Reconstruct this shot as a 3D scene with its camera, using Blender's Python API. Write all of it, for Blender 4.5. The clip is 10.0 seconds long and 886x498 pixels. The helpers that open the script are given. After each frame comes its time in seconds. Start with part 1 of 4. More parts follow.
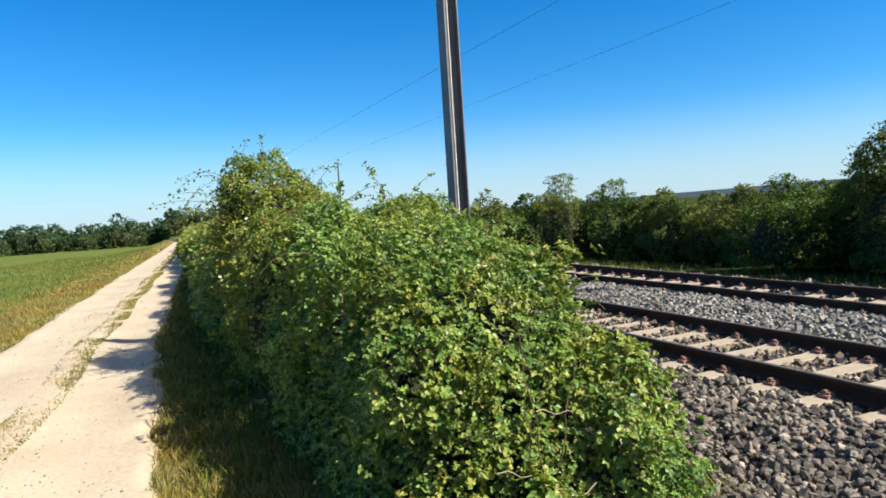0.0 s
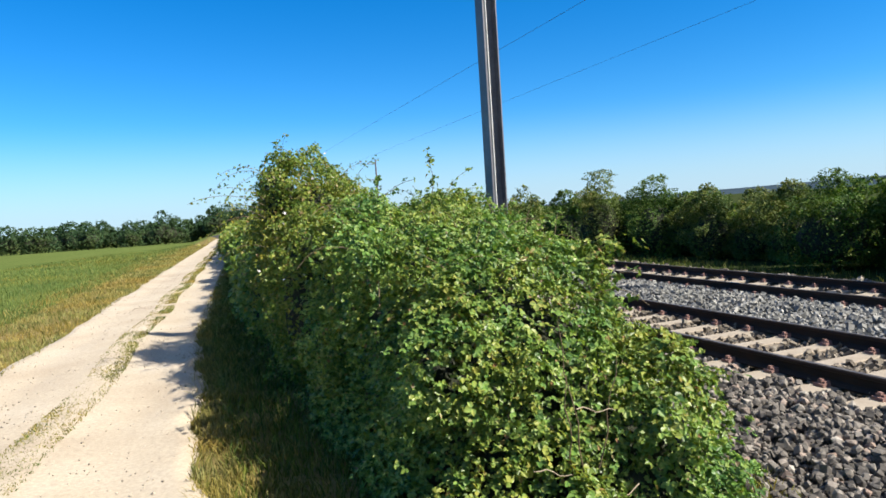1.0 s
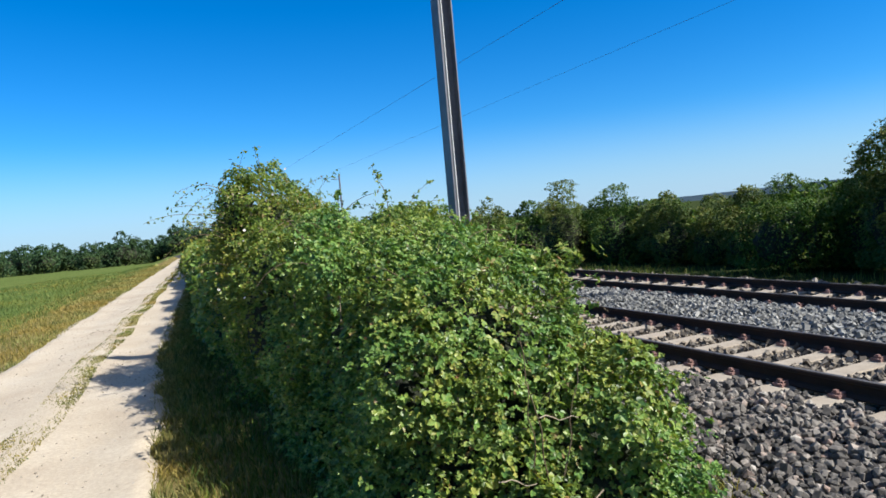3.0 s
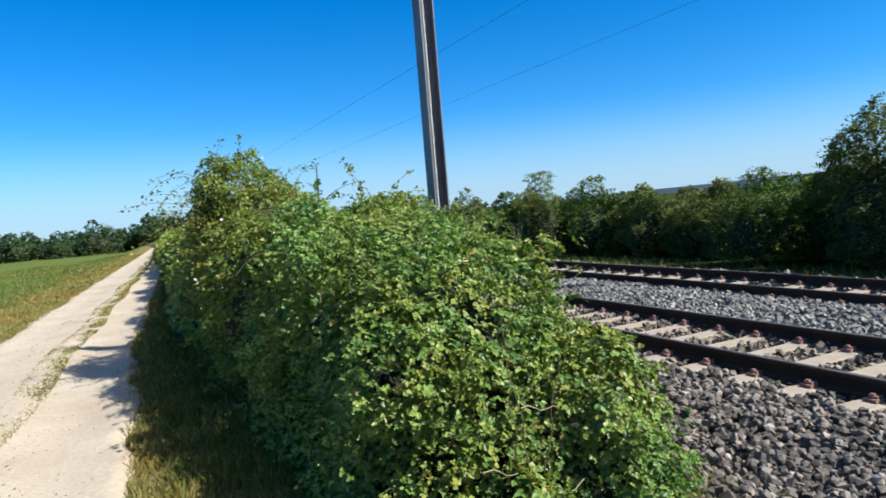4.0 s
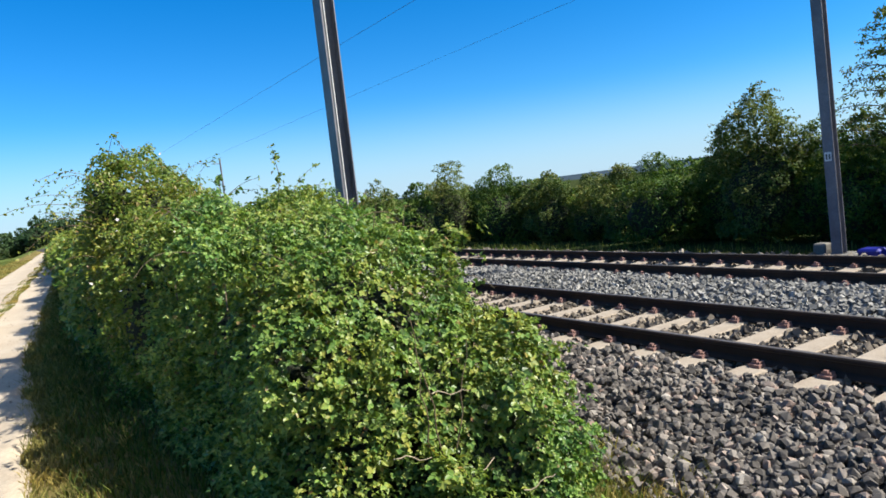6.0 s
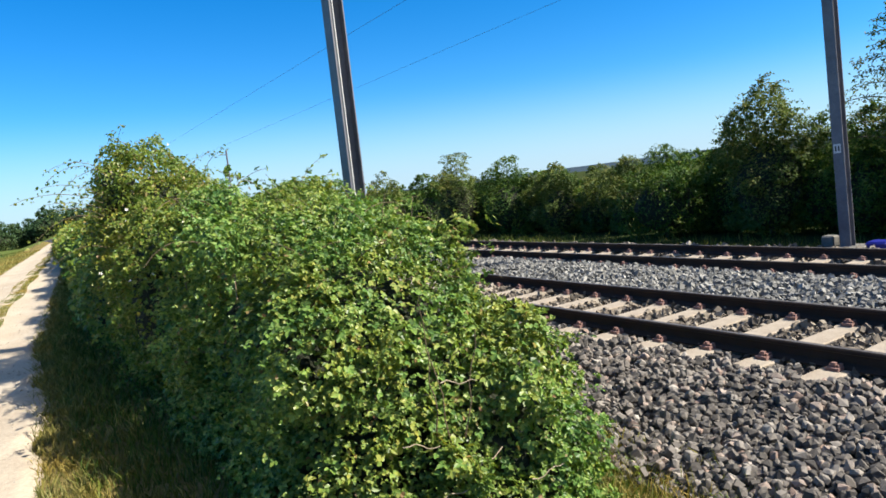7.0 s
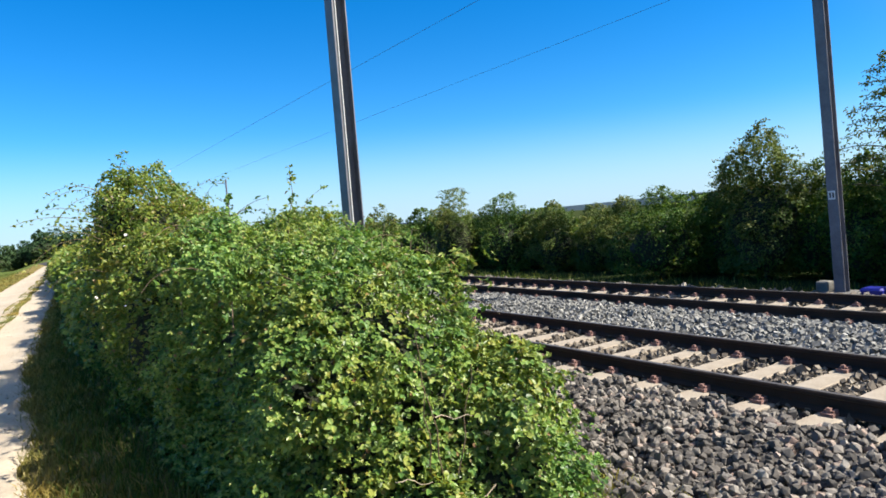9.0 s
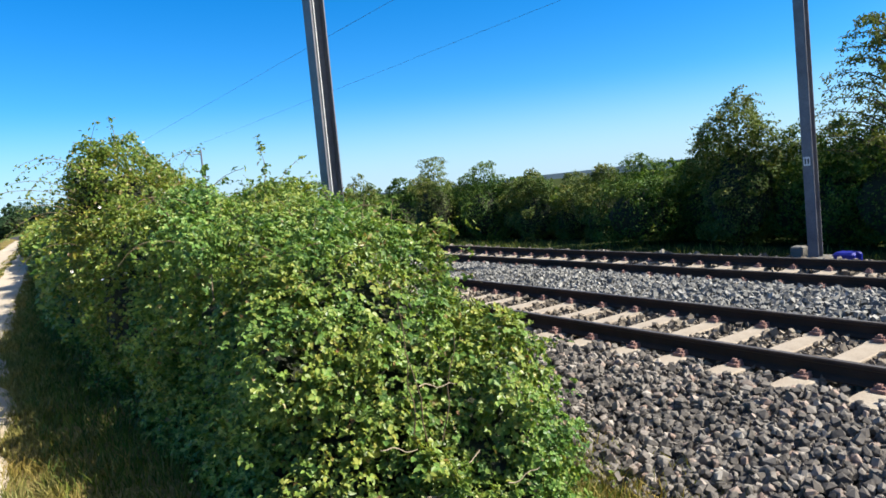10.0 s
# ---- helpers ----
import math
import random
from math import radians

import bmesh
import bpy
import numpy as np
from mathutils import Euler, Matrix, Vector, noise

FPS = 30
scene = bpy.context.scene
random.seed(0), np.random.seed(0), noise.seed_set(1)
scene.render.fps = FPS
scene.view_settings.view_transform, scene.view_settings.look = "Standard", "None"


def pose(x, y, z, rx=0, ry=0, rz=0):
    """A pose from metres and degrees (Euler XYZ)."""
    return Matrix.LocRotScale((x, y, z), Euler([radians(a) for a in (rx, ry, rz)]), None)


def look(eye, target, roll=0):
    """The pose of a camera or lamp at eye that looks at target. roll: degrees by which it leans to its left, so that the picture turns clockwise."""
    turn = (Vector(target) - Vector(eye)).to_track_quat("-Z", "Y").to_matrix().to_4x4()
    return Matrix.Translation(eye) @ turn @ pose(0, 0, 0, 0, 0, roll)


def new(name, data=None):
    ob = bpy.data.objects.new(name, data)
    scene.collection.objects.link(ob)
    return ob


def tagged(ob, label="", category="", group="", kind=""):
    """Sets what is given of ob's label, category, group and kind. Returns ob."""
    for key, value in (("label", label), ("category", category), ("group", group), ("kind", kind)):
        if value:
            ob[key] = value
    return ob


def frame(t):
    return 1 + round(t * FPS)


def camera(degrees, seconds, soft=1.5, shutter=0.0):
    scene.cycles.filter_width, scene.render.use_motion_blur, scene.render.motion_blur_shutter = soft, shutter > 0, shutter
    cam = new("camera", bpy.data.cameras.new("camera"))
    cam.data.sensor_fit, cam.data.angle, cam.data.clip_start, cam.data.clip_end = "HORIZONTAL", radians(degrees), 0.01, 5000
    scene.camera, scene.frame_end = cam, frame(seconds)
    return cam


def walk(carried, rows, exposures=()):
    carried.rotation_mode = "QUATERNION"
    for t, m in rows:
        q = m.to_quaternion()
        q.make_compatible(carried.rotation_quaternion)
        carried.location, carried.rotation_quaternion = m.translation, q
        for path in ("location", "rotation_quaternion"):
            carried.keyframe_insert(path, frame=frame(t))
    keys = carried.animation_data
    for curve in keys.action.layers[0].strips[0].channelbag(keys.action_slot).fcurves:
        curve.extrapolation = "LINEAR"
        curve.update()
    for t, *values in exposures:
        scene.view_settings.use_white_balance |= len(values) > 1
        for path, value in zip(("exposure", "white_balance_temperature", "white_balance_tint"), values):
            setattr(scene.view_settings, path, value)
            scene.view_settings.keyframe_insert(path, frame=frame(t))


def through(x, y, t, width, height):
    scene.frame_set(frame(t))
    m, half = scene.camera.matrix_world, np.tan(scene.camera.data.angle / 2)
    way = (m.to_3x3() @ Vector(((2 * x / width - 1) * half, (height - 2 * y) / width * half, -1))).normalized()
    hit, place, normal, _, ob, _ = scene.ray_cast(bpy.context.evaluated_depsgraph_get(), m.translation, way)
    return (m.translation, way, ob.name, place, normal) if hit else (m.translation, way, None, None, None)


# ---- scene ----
cam = camera(67.3, 10.0, soft=1.65, shutter=0.3)
PATH = [  # seconds, eye x y z, pitch, roll, yaw
    (0.0, -0.023, -0.032, 1.775, -3.21, 3.63, -23.76),
    (0.3, -0.020, -0.006, 1.753, -4.13, 3.81, -21.88),
    (0.5, 0.010, 0.007, 1.729, -6.13, 3.49, -20.43),
    (0.7, -0.000, 0.027, 1.756, -8.81, 2.95, -21.22),
    (1.0, -0.006, 0.030, 1.749, -3.25, 3.64, -20.58),
    (1.5, 0.029, 0.020, 1.757, -3.07, 4.49, -21.81),
    (2.0, 0.040, 0.020, 1.763, -4.22, 5.03, -23.34),
    (3.3, 0.030, 0.029, 1.734, -2.03, 5.05, -23.47),
    (3.5, 0.025, 0.056, 1.736, -2.98, 5.23, -22.35),
    (4.0, 0.017, 0.048, 1.739, -3.30, 4.69, -25.46),
    (4.5, 0.016, 0.019, 1.737, -2.88, 6.11, -28.36),
    (5.0, 0.021, 0.000, 1.725, -3.25, 5.52, -28.64),
    (5.5, 0.044, -0.005, 1.738, -3.85, 5.71, -31.98),
    (6.8, -0.002, -0.035, 1.729, -5.58, 6.46, -33.36),
    (7.0, 0.006, -0.015, 1.729, -5.44, 6.26, -32.57),
    (7.5, 0.000, -0.000, 1.726, -6.18, 5.15, -32.86),
    (8.0, 0.012, 0.001, 1.727, -6.17, 5.37, -32.72),
    (8.5, -0.006, -0.010, 1.725, -5.73, 5.31, -31.85),
    (9.0, -0.021, -0.024, 1.729, -2.50, 4.57, -32.82),
    (9.5, -0.044, -0.020, 1.735, -4.01, 4.27, -34.48),
    (10.0, -0.024, -0.006, 1.728, -5.26, 5.10, -34.62),
]
walk(cam, [(t, pose(x, y, z, 90 + p, r, yw)) for t, x, y, z, p, r, yw in PATH],
     [(0, 1.09, 6900, 10), (0.5, 0.92, 6450, 10), (1, 1.08, 6500, 10), (2, 0.92, 6150, 10), (3.5, 0.88, 6050, 10), (4.5, 1.02, 6150, 10),
      (5.5, 1.05, 6300, 10), (7, 1.17, 6550, 10), (7.5, 1.20, 6550, 10), (10, 1.20, 6450, 10)])

# ---- light ----
SUN_AZ = radians(135.0)      # from +y towards +x
SUN_EL = radians(44.0)
world = bpy.data.worlds.new("sky")
scene.world = world
world.use_nodes = True
wn = world.node_tree
sky = wn.nodes.new("ShaderNodeTexSky")
sky.sky_type = "NISHITA"
sky.sun_disc = False
sky.sun_elevation, sky.sun_rotation = SUN_EL, SUN_AZ
sky.altitude, sky.air_density, sky.dust_density, sky.ozone_density = 200, 1.0, 0.05, 2.2
background = wn.nodes["Background"]
background.inputs["Strength"].default_value = 0.063
tint = wn.nodes.new("ShaderNodeMix")
tint.data_type, tint.blend_type = "RGBA", "MULTIPLY"
tint.inputs[0].default_value = 1.0
tint.inputs[7].default_value = (0.60, 0.90, 1.22, 1)
clear = wn.nodes.new("ShaderNodeHueSaturation")
clear.inputs["Saturation"].default_value = 1.2
clear.inputs["Value"].default_value = 1.06
wn.links.new(sky.outputs["Color"], tint.inputs[6])
wn.links.new(tint.outputs[2], clear.inputs["Color"])
# summer haze paling the sky towards the horizon
way = wn.nodes.new("ShaderNodeTexCoord")
split = wn.nodes.new("ShaderNodeSeparateXYZ")
wn.links.new(way.outputs["Generated"], split.inputs[0])
low = wn.nodes.new("ShaderNodeMapRange")
low.interpolation_type = "SMOOTHSTEP"
low.inputs["From Min"].default_value, low.inputs["From Max"].default_value = -0.02, 0.15
low.inputs["To Min"].default_value, low.inputs["To Max"].default_value = 0.85, 0.0
wn.links.new(split.outputs["Z"], low.inputs["Value"])
haze = wn.nodes.new("ShaderNodeMix")
haze.data_type = "RGBA"
haze.inputs[7].default_value = (4.1, 5.5, 7.0, 1)
wn.links.new(low.outputs[0], haze.inputs[0])
wn.links.new(clear.outputs["Color"], haze.inputs[6])
# the pale glow of the sky round the sun, behind the camera's right shoulder
aim = wn.nodes.new("ShaderNodeVectorMath")
aim.operation = "DOT_PRODUCT"
aim.inputs[1].default_value = (math.sin(SUN_AZ) * math.cos(SUN_EL), math.cos(SUN_AZ) * math.cos(SUN_EL), math.sin(SUN_EL))
wn.links.new(way.outputs["Generated"], aim.inputs[0])
glow = wn.nodes.new("ShaderNodeMapRange")
glow.interpolation_type = "SMOOTHSTEP"
glow.inputs["From Min"].default_value, glow.inputs["From Max"].default_value = 0.35, 0.95
wn.links.new(aim.outputs["Value"], glow.inputs["Value"])
pale = wn.nodes.new("ShaderNodeMix")
pale.data_type = "RGBA"
pale.inputs[7].default_value = (4.4, 4.8, 5.4, 1)
wn.links.new(glow.outputs[0], pale.inputs[0])
wn.links.new(haze.outputs[2], pale.inputs[6])
wn.links.new(pale.outputs[2], background.inputs["Color"])
sun_data = bpy.data.lights.new("sun", "SUN")
sun_data.energy, sun_data.angle, sun_data.color = 5.0, radians(0.55), (1.0, 0.93, 0.80)
sun = new("sun", sun_data)
sun_from = Vector((math.sin(SUN_AZ) * math.cos(SUN_EL), math.cos(SUN_AZ) * math.cos(SUN_EL), math.sin(SUN_EL)))
sun.matrix_world = look(sun_from * 50, (0, 0, 0))


# ---- materials ----
def mat_base(name, rough=0.8):
    m = bpy.data.materials.new(name)
    m.use_nodes = True
    nt = m.node_tree
    b = nt.nodes["Principled BSDF"]
    b.inputs["Roughness"].default_value = rough
    return m, nt, b


def ramp(nt, source, stops):
    r = nt.nodes.new("ShaderNodeValToRGB")
    el = r.color_ramp.elements
    while len(el) < len(stops):
        el.new(0.5)
    for e, (p, c) in zip(el, stops):
        e.position, e.color = p, (*c, 1)
    nt.links.new(source, r.inputs[0])
    return r.outputs[0]


def noise_tex(nt, scale, detail=6.0, rough=0.6, coords="Object"):
    tc = nt.nodes.new("ShaderNodeTexCoord")
    n = nt.nodes.new("ShaderNodeTexNoise")
    n.inputs["Scale"].default_value = scale
    n.inputs["Detail"].default_value = detail
    n.inputs["Roughness"].default_value = rough
    nt.links.new(tc.outputs[coords], n.inputs["Vector"])
    return n.outputs["Fac"]


def mix_rgb(nt, fac, a, b, kind="MIX"):
    n = nt.nodes.new("ShaderNodeMix")
    n.data_type, n.blend_type = "RGBA", kind
    for sock, v in ((n.inputs[0], fac), (n.inputs[6], a), (n.inputs[7], b)):
        if isinstance(v, (int, float)):
            sock.default_value = v
        elif isinstance(v, tuple):
            sock.default_value = (*v, 1)
        else:
            nt.links.new(v, sock)
    return n.outputs[2]


def add_bump(nt, b, height, strength, distance):
    n = nt.nodes.new("ShaderNodeBump")
    n.inputs["Strength"].default_value, n.inputs["Distance"].default_value = strength, distance
    nt.links.new(height, n.inputs["Height"])
    nt.links.new(n.outputs[0], b.inputs["Normal"])


def surface(name, stops, scale, fine, rough=0.85, bump=0.5, depth=0.01, metal=0.0):
    """Two scales of noise: a colour ramp over the large one, shaded by the fine one."""
    m, nt, b = mat_base(name, rough)
    big = ramp(nt, noise_tex(nt, scale, 4), stops)
    small = noise_tex(nt, fine, 6, 0.7)
    shade = ramp(nt, small, [(0.25, (0.62, 0.62, 0.62)), (0.75, (1.0, 1.0, 1.0))])
    nt.links.new(mix_rgb(nt, 1.0, big, shade, "MULTIPLY"), b.inputs["Base Color"])
    b.inputs["Metallic"].default_value = metal
    add_bump(nt, b, small, bump, depth)
    return m


def leaf_mat(name, stops, patch, gloss=0.4, through=0.38, per_object=False):
    m, nt, b = mat_base(name, gloss)
    if per_object:
        rnd = nt.nodes.new("ShaderNodeObjectInfo").outputs["Random"]
    else:
        rnd = nt.nodes.new("ShaderNodeNewGeometry").outputs["Random Per Island"]
    col = ramp(nt, rnd, stops)
    blot = ramp(nt, noise_tex(nt, patch, 4, 0.65), [(0.34, (0.40, 0.58, 0.56)), (0.5, (0.82, 0.89, 0.80)), (0.68, (1.0, 0.98, 0.8))])
    col = mix_rgb(nt, 1.0, col, blot, "MULTIPLY")
    wide = ramp(nt, noise_tex(nt, patch * 0.33, 3), [(0.42, (0.88, 1.0, 1.0)), (0.6, (1.0, 0.90, 0.76))])
    col = mix_rgb(nt, 1.0, col, wide, "MULTIPLY")
    nt.links.new(col, b.inputs["Base Color"])
    b.inputs["Specular IOR Level"].default_value = 0.35 if gloss < 0.5 else 0.18
    tr = nt.nodes.new("ShaderNodeBsdfTranslucent")
    nt.links.new(mix_rgb(nt, 1.0, col, (1.0, 1.0, 0.45), "MULTIPLY"), tr.inputs["Color"])
    mx = nt.nodes.new("ShaderNodeMixShader")
    mx.inputs[0].default_value = through
    nt.links.new(b.outputs[0], mx.inputs[1])
    nt.links.new(tr.outputs[0], mx.inputs[2])
    nt.links.new(mx.outputs[0], nt.nodes["Material Output"].inputs["Surface"])
    return m


def stone_mat(name, stops, per_object=False):
    m, nt, b = mat_base(name, 0.85)
    if per_object:
        rnd = nt.nodes.new("ShaderNodeObjectInfo").outputs["Random"]
    else:
        rnd = nt.nodes.new("ShaderNodeNewGeometry").outputs["Random Per Island"]
    fine = noise_tex(nt, 90, 5, 0.7)
    shade = ramp(nt, fine, [(0.3, (0.7, 0.7, 0.7)), (0.7, (1.0, 1.0, 1.0))])
    nt.links.new(mix_rgb(nt, 1.0, ramp(nt, rnd, stops), shade, "MULTIPLY"), b.inputs["Base Color"])
    add_bump(nt, b, fine, 0.4, 0.003)
    return m


BRAMBLE = [(0.0, (0.078, 0.138, 0.042)), (0.3, (0.160, 0.255, 0.066)), (0.65, (0.250, 0.345, 0.086)),
           (0.88, (0.370, 0.415, 0.115)), (0.97, (0.380, 0.385, 0.125)), (1.0, (0.300, 0.160, 0.108))]
M_BRAMBLE = leaf_mat("bramble_leaf", BRAMBLE, 3.0, 0.4, 0.36)
M_BRAMBLE_ONE = leaf_mat("bramble_leaf_single", BRAMBLE, 2.2, 0.4, 0.36, per_object=True)
M_ROSE = leaf_mat("rose_leaf", [(0.0, (0.093, 0.145, 0.029)), (0.4, (0.192, 0.241, 0.045)), (0.75, (0.286, 0.307, 0.058)),
                                (0.95, (0.372, 0.325, 0.095)), (1.0, (0.323, 0.192, 0.104))], 1.8)
M_SHRUB = leaf_mat("shrub_leaf", [(0.0, (0.037, 0.070, 0.016)), (0.45, (0.086, 0.147, 0.027)), (0.8, (0.152, 0.216, 0.041)),
                                  (1.0, (0.243, 0.246, 0.068))], 0.6, 0.5, 0.3)
M_SHRUB_LIGHT = leaf_mat("light_shrub_leaf", [(0.0, (0.081, 0.112, 0.026)), (0.5, (0.149, 0.179, 0.042)), (0.85, (0.230, 0.224, 0.072)),
                                              (1.0, (0.299, 0.235, 0.108))], 0.7, 0.5, 0.3)
M_FAR_TREE = leaf_mat("far_tree_leaf", [(0.0, (0.026, 0.054, 0.026)), (0.6, (0.054, 0.094, 0.042)), (1.0, (0.090, 0.126, 0.056))], 0.15, 0.6, 0.2)
# Near-black so that solid cores read as the shaded inside of the foliage.
M_CORE = surface("hedge_inner_shade", [(0.3, (0.012, 0.018, 0.006)), (0.7, (0.030, 0.036, 0.014))], 5, 40, 0.9, 1.0, 0.03)
M_TWIG = surface("bramble_stem", [(0.3, (0.10, 0.065, 0.035)), (0.7, (0.20, 0.15, 0.085))], 8, 60, 0.7)
M_STRAW = surface("dead_cane", [(0.3, (0.26, 0.20, 0.13)), (0.7, (0.42, 0.35, 0.25))], 8, 60, 0.7)
M_BARK = surface("bark", [(0.3, (0.05, 0.04, 0.03)), (0.7, (0.11, 0.09, 0.065))], 6, 40, 0.9, 0.8, 0.02)
M_PETAL = surface("pale_petal", [(0.3, (0.600, 0.544, 0.528)), (0.7, (0.680, 0.656, 0.624))], 20, 80, 0.6, 0.1)
M_GRASS = leaf_mat("green_grass", [(0.0, (0.05, 0.085, 0.015)), (0.5, (0.11, 0.15, 0.025)), (0.85, (0.20, 0.20, 0.05)),
                                   (1.0, (0.34, 0.27, 0.11))], 1.0, 0.55, 0.25)
M_DRY = leaf_mat("dry_grass", [(0.0, (0.12, 0.12, 0.03)), (0.35, (0.25, 0.20, 0.06)), (0.7, (0.36, 0.27, 0.10)),
                               (1.0, (0.46, 0.36, 0.16))], 0.8, 0.6, 0.25)
M_TOE = leaf_mat("toe_grass_blade", [(0.0, (0.14, 0.18, 0.03)), (0.5, (0.27, 0.28, 0.06)), (1.0, (0.44, 0.36, 0.13))], 1.5, 0.55, 0.3)
M_PEBBLE = stone_mat("pale_pebble", [(0.0, (0.198, 0.171, 0.135)), (0.5, (0.342, 0.297, 0.234)), (1.0, (0.468, 0.423, 0.360))])
M_CROP = leaf_mat("crop_leaf", [(0.0, (0.115, 0.150, 0.042)), (0.6, (0.175, 0.205, 0.058)), (1.0, (0.291, 0.250, 0.080))], 0.25, 0.55, 0.25)
STONE_TONES = [(0.0, (0.045, 0.041, 0.038)), (0.3, (0.094, 0.083, 0.074)), (0.6, (0.142, 0.126, 0.112)),
               (0.85, (0.250, 0.226, 0.200)), (0.95, (0.260, 0.180, 0.145)), (1.0, (0.400, 0.372, 0.330))]
M_STONE = stone_mat("ballast_stone", STONE_TONES)
M_STONE_ONE = stone_mat("ballast_stone_single", STONE_TONES, True)
M_STONE_NEW = stone_mat("fresh_ballast_stone", [(0.0, (0.101, 0.104, 0.104)), (0.4, (0.169, 0.169, 0.162)), (0.8, (0.243, 0.239, 0.226)),
                                                (1.0, (0.365, 0.358, 0.338))])
M_STONE_RUST = stone_mat("rusty_ballast_stone", [(0.0, (0.074, 0.063, 0.052)), (0.4, (0.147, 0.121, 0.096)), (0.8, (0.221, 0.184, 0.140)),
                                                 (1.0, (0.324, 0.287, 0.236))])
# Bed sheet coloured near-black to give the shade in gaps between stones.
M_BED_GAP_SHADE = surface("ballast_bed", [(0.3, (0.020, 0.018, 0.017)), (0.7, (0.042, 0.038, 0.035))], 3, 30, 0.95, 1.0, 0.03)
M_PATH = surface("chalky_path", [(0.25, (0.40, 0.325, 0.240)), (0.5, (0.480, 0.405, 0.308)), (0.8, (0.54, 0.470, 0.375))], 0.7, 28, 0.95, 0.5, 0.012)
M_RAIL = surface("rusty_rail", [(0.3, (0.026, 0.016, 0.012)), (0.7, (0.055, 0.030, 0.020))], 3, 60, 0.95, 0.3, 0.002)
M_RAIL_TOP = surface("worn_rail_head", [(0.3, (0.10, 0.085, 0.075)), (0.7, (0.18, 0.165, 0.155))], 2, 50, 0.55, 0.1, 0.001, 0.6)
M_SLEEPER = surface("weathered_concrete", [(0.25, (0.265, 0.212, 0.166)), (0.5, (0.344, 0.292, 0.232)), (0.8, (0.397, 0.344, 0.285))], 4, 45, 0.9, 0.4, 0.004)
M_CLIP = surface("rusty_fastening", [(0.3, (0.192, 0.096, 0.080)), (0.7, (0.320, 0.192, 0.168))], 30, 120, 0.7)
M_MAST = surface("galvanised_steel", [(0.3, (0.125, 0.128, 0.155)), (0.7, (0.20, 0.205, 0.24))], 2.5, 30, 0.55, 0.1, 0.002, 0.25)
M_PLATE = surface("white_plate", [(0.3, (0.70, 0.70, 0.70)), (0.7, (0.82, 0.82, 0.82))], 10, 60, 0.5, 0.1)
M_INK = surface("black_paint", [(0.3, (0.03, 0.03, 0.03)), (0.7, (0.05, 0.05, 0.05))], 10, 60, 0.6, 0.1)
# Concrete darkened in colour for tree shade that doesn't reach the box.
M_CONCRETE = surface("shade_dimmed_concrete", [(0.3, (0.150, 0.145, 0.132)), (0.7, (0.202, 0.194, 0.180))], 5, 40, 0.9, 0.4, 0.004)
M_BLUE = surface("blue_plastic", [(0.3, (0.006, 0.012, 0.231)), (0.7, (0.009, 0.018, 0.303))], 6, 60, 0.45, 0.1)
M_WIRE = surface("wire_copper", [(0.3, (0.05, 0.05, 0.055)), (0.7, (0.08, 0.08, 0.085))], 3, 50, 0.6, 0.1)
# Distance haze is mixed into the hill's own colour as blue.
M_HILL = surface("hazed_hill", [(0.3, (0.035, 0.058, 0.085)), (0.7, (0.055, 0.080, 0.105))], 0.004, 0.03, 1.0, 0.05, 0.5)
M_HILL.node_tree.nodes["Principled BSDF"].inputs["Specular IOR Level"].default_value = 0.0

# The open ground: crop on the field, dry grass at its edge, rough grass by the line, painted shade past it.
m, nt, b = mat_base("open_ground", 0.95)
pos = nt.nodes.new("ShaderNodeNewGeometry").outputs["Position"]
sep = nt.nodes.new("ShaderNodeSeparateXYZ")
nt.links.new(pos, sep.inputs[0])
lean = nt.nodes.new("ShaderNodeMath")
lean.operation, lean.inputs[1].default_value = "MULTIPLY", -0.0625
nt.links.new(sep.outputs["Y"], lean.inputs[0])
across = nt.nodes.new("ShaderNodeMath")
nt.links.new(sep.outputs["X"], across.inputs[0])
nt.links.new(lean.outputs[0], across.inputs[1])
wob = nt.nodes.new("ShaderNodeMath")
wob.operation, wob.inputs[1].default_value = "MULTIPLY_ADD", 2.2
nt.links.new(noise_tex(nt, 0.35, 5), wob.inputs[0])
nt.links.new(across.outputs[0], wob.inputs[2])
edge = nt.nodes.new("ShaderNodeMapRange")
edge.inputs["From Min"].default_value, edge.inputs["From Max"].default_value = -4.6, -3.6
nt.links.new(wob.outputs[0], edge.inputs["Value"])
crop = ramp(nt, noise_tex(nt, 0.12, 6), [(0.3, (0.098, 0.142, 0.040)), (0.6, (0.130, 0.168, 0.050)), (0.8, (0.165, 0.180, 0.060))])
dry = ramp(nt, noise_tex(nt, 1.2, 6), [(0.3, (0.136, 0.128, 0.040)), (0.5, (0.232, 0.184, 0.072)), (0.75, (0.304, 0.240, 0.112))])
fine = noise_tex(nt, 14, 6, 0.7)
col = mix_rgb(nt, edge.outputs[0], crop, dry)
col = mix_rgb(nt, 1.0, col, ramp(nt, fine, [(0.3, (0.55, 0.55, 0.55)), (0.7, (1, 1, 1))]), "MULTIPLY")
nt.links.new(col, b.inputs["Base Color"])
add_bump(nt, b, fine, 0.8, 0.05)
# Past the far track a dull green, darkened to stand for shrub shade.
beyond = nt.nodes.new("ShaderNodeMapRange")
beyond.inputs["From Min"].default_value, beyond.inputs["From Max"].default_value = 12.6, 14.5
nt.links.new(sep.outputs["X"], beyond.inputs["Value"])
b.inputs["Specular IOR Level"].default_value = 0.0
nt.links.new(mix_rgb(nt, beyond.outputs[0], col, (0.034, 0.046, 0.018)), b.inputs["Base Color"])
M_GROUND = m

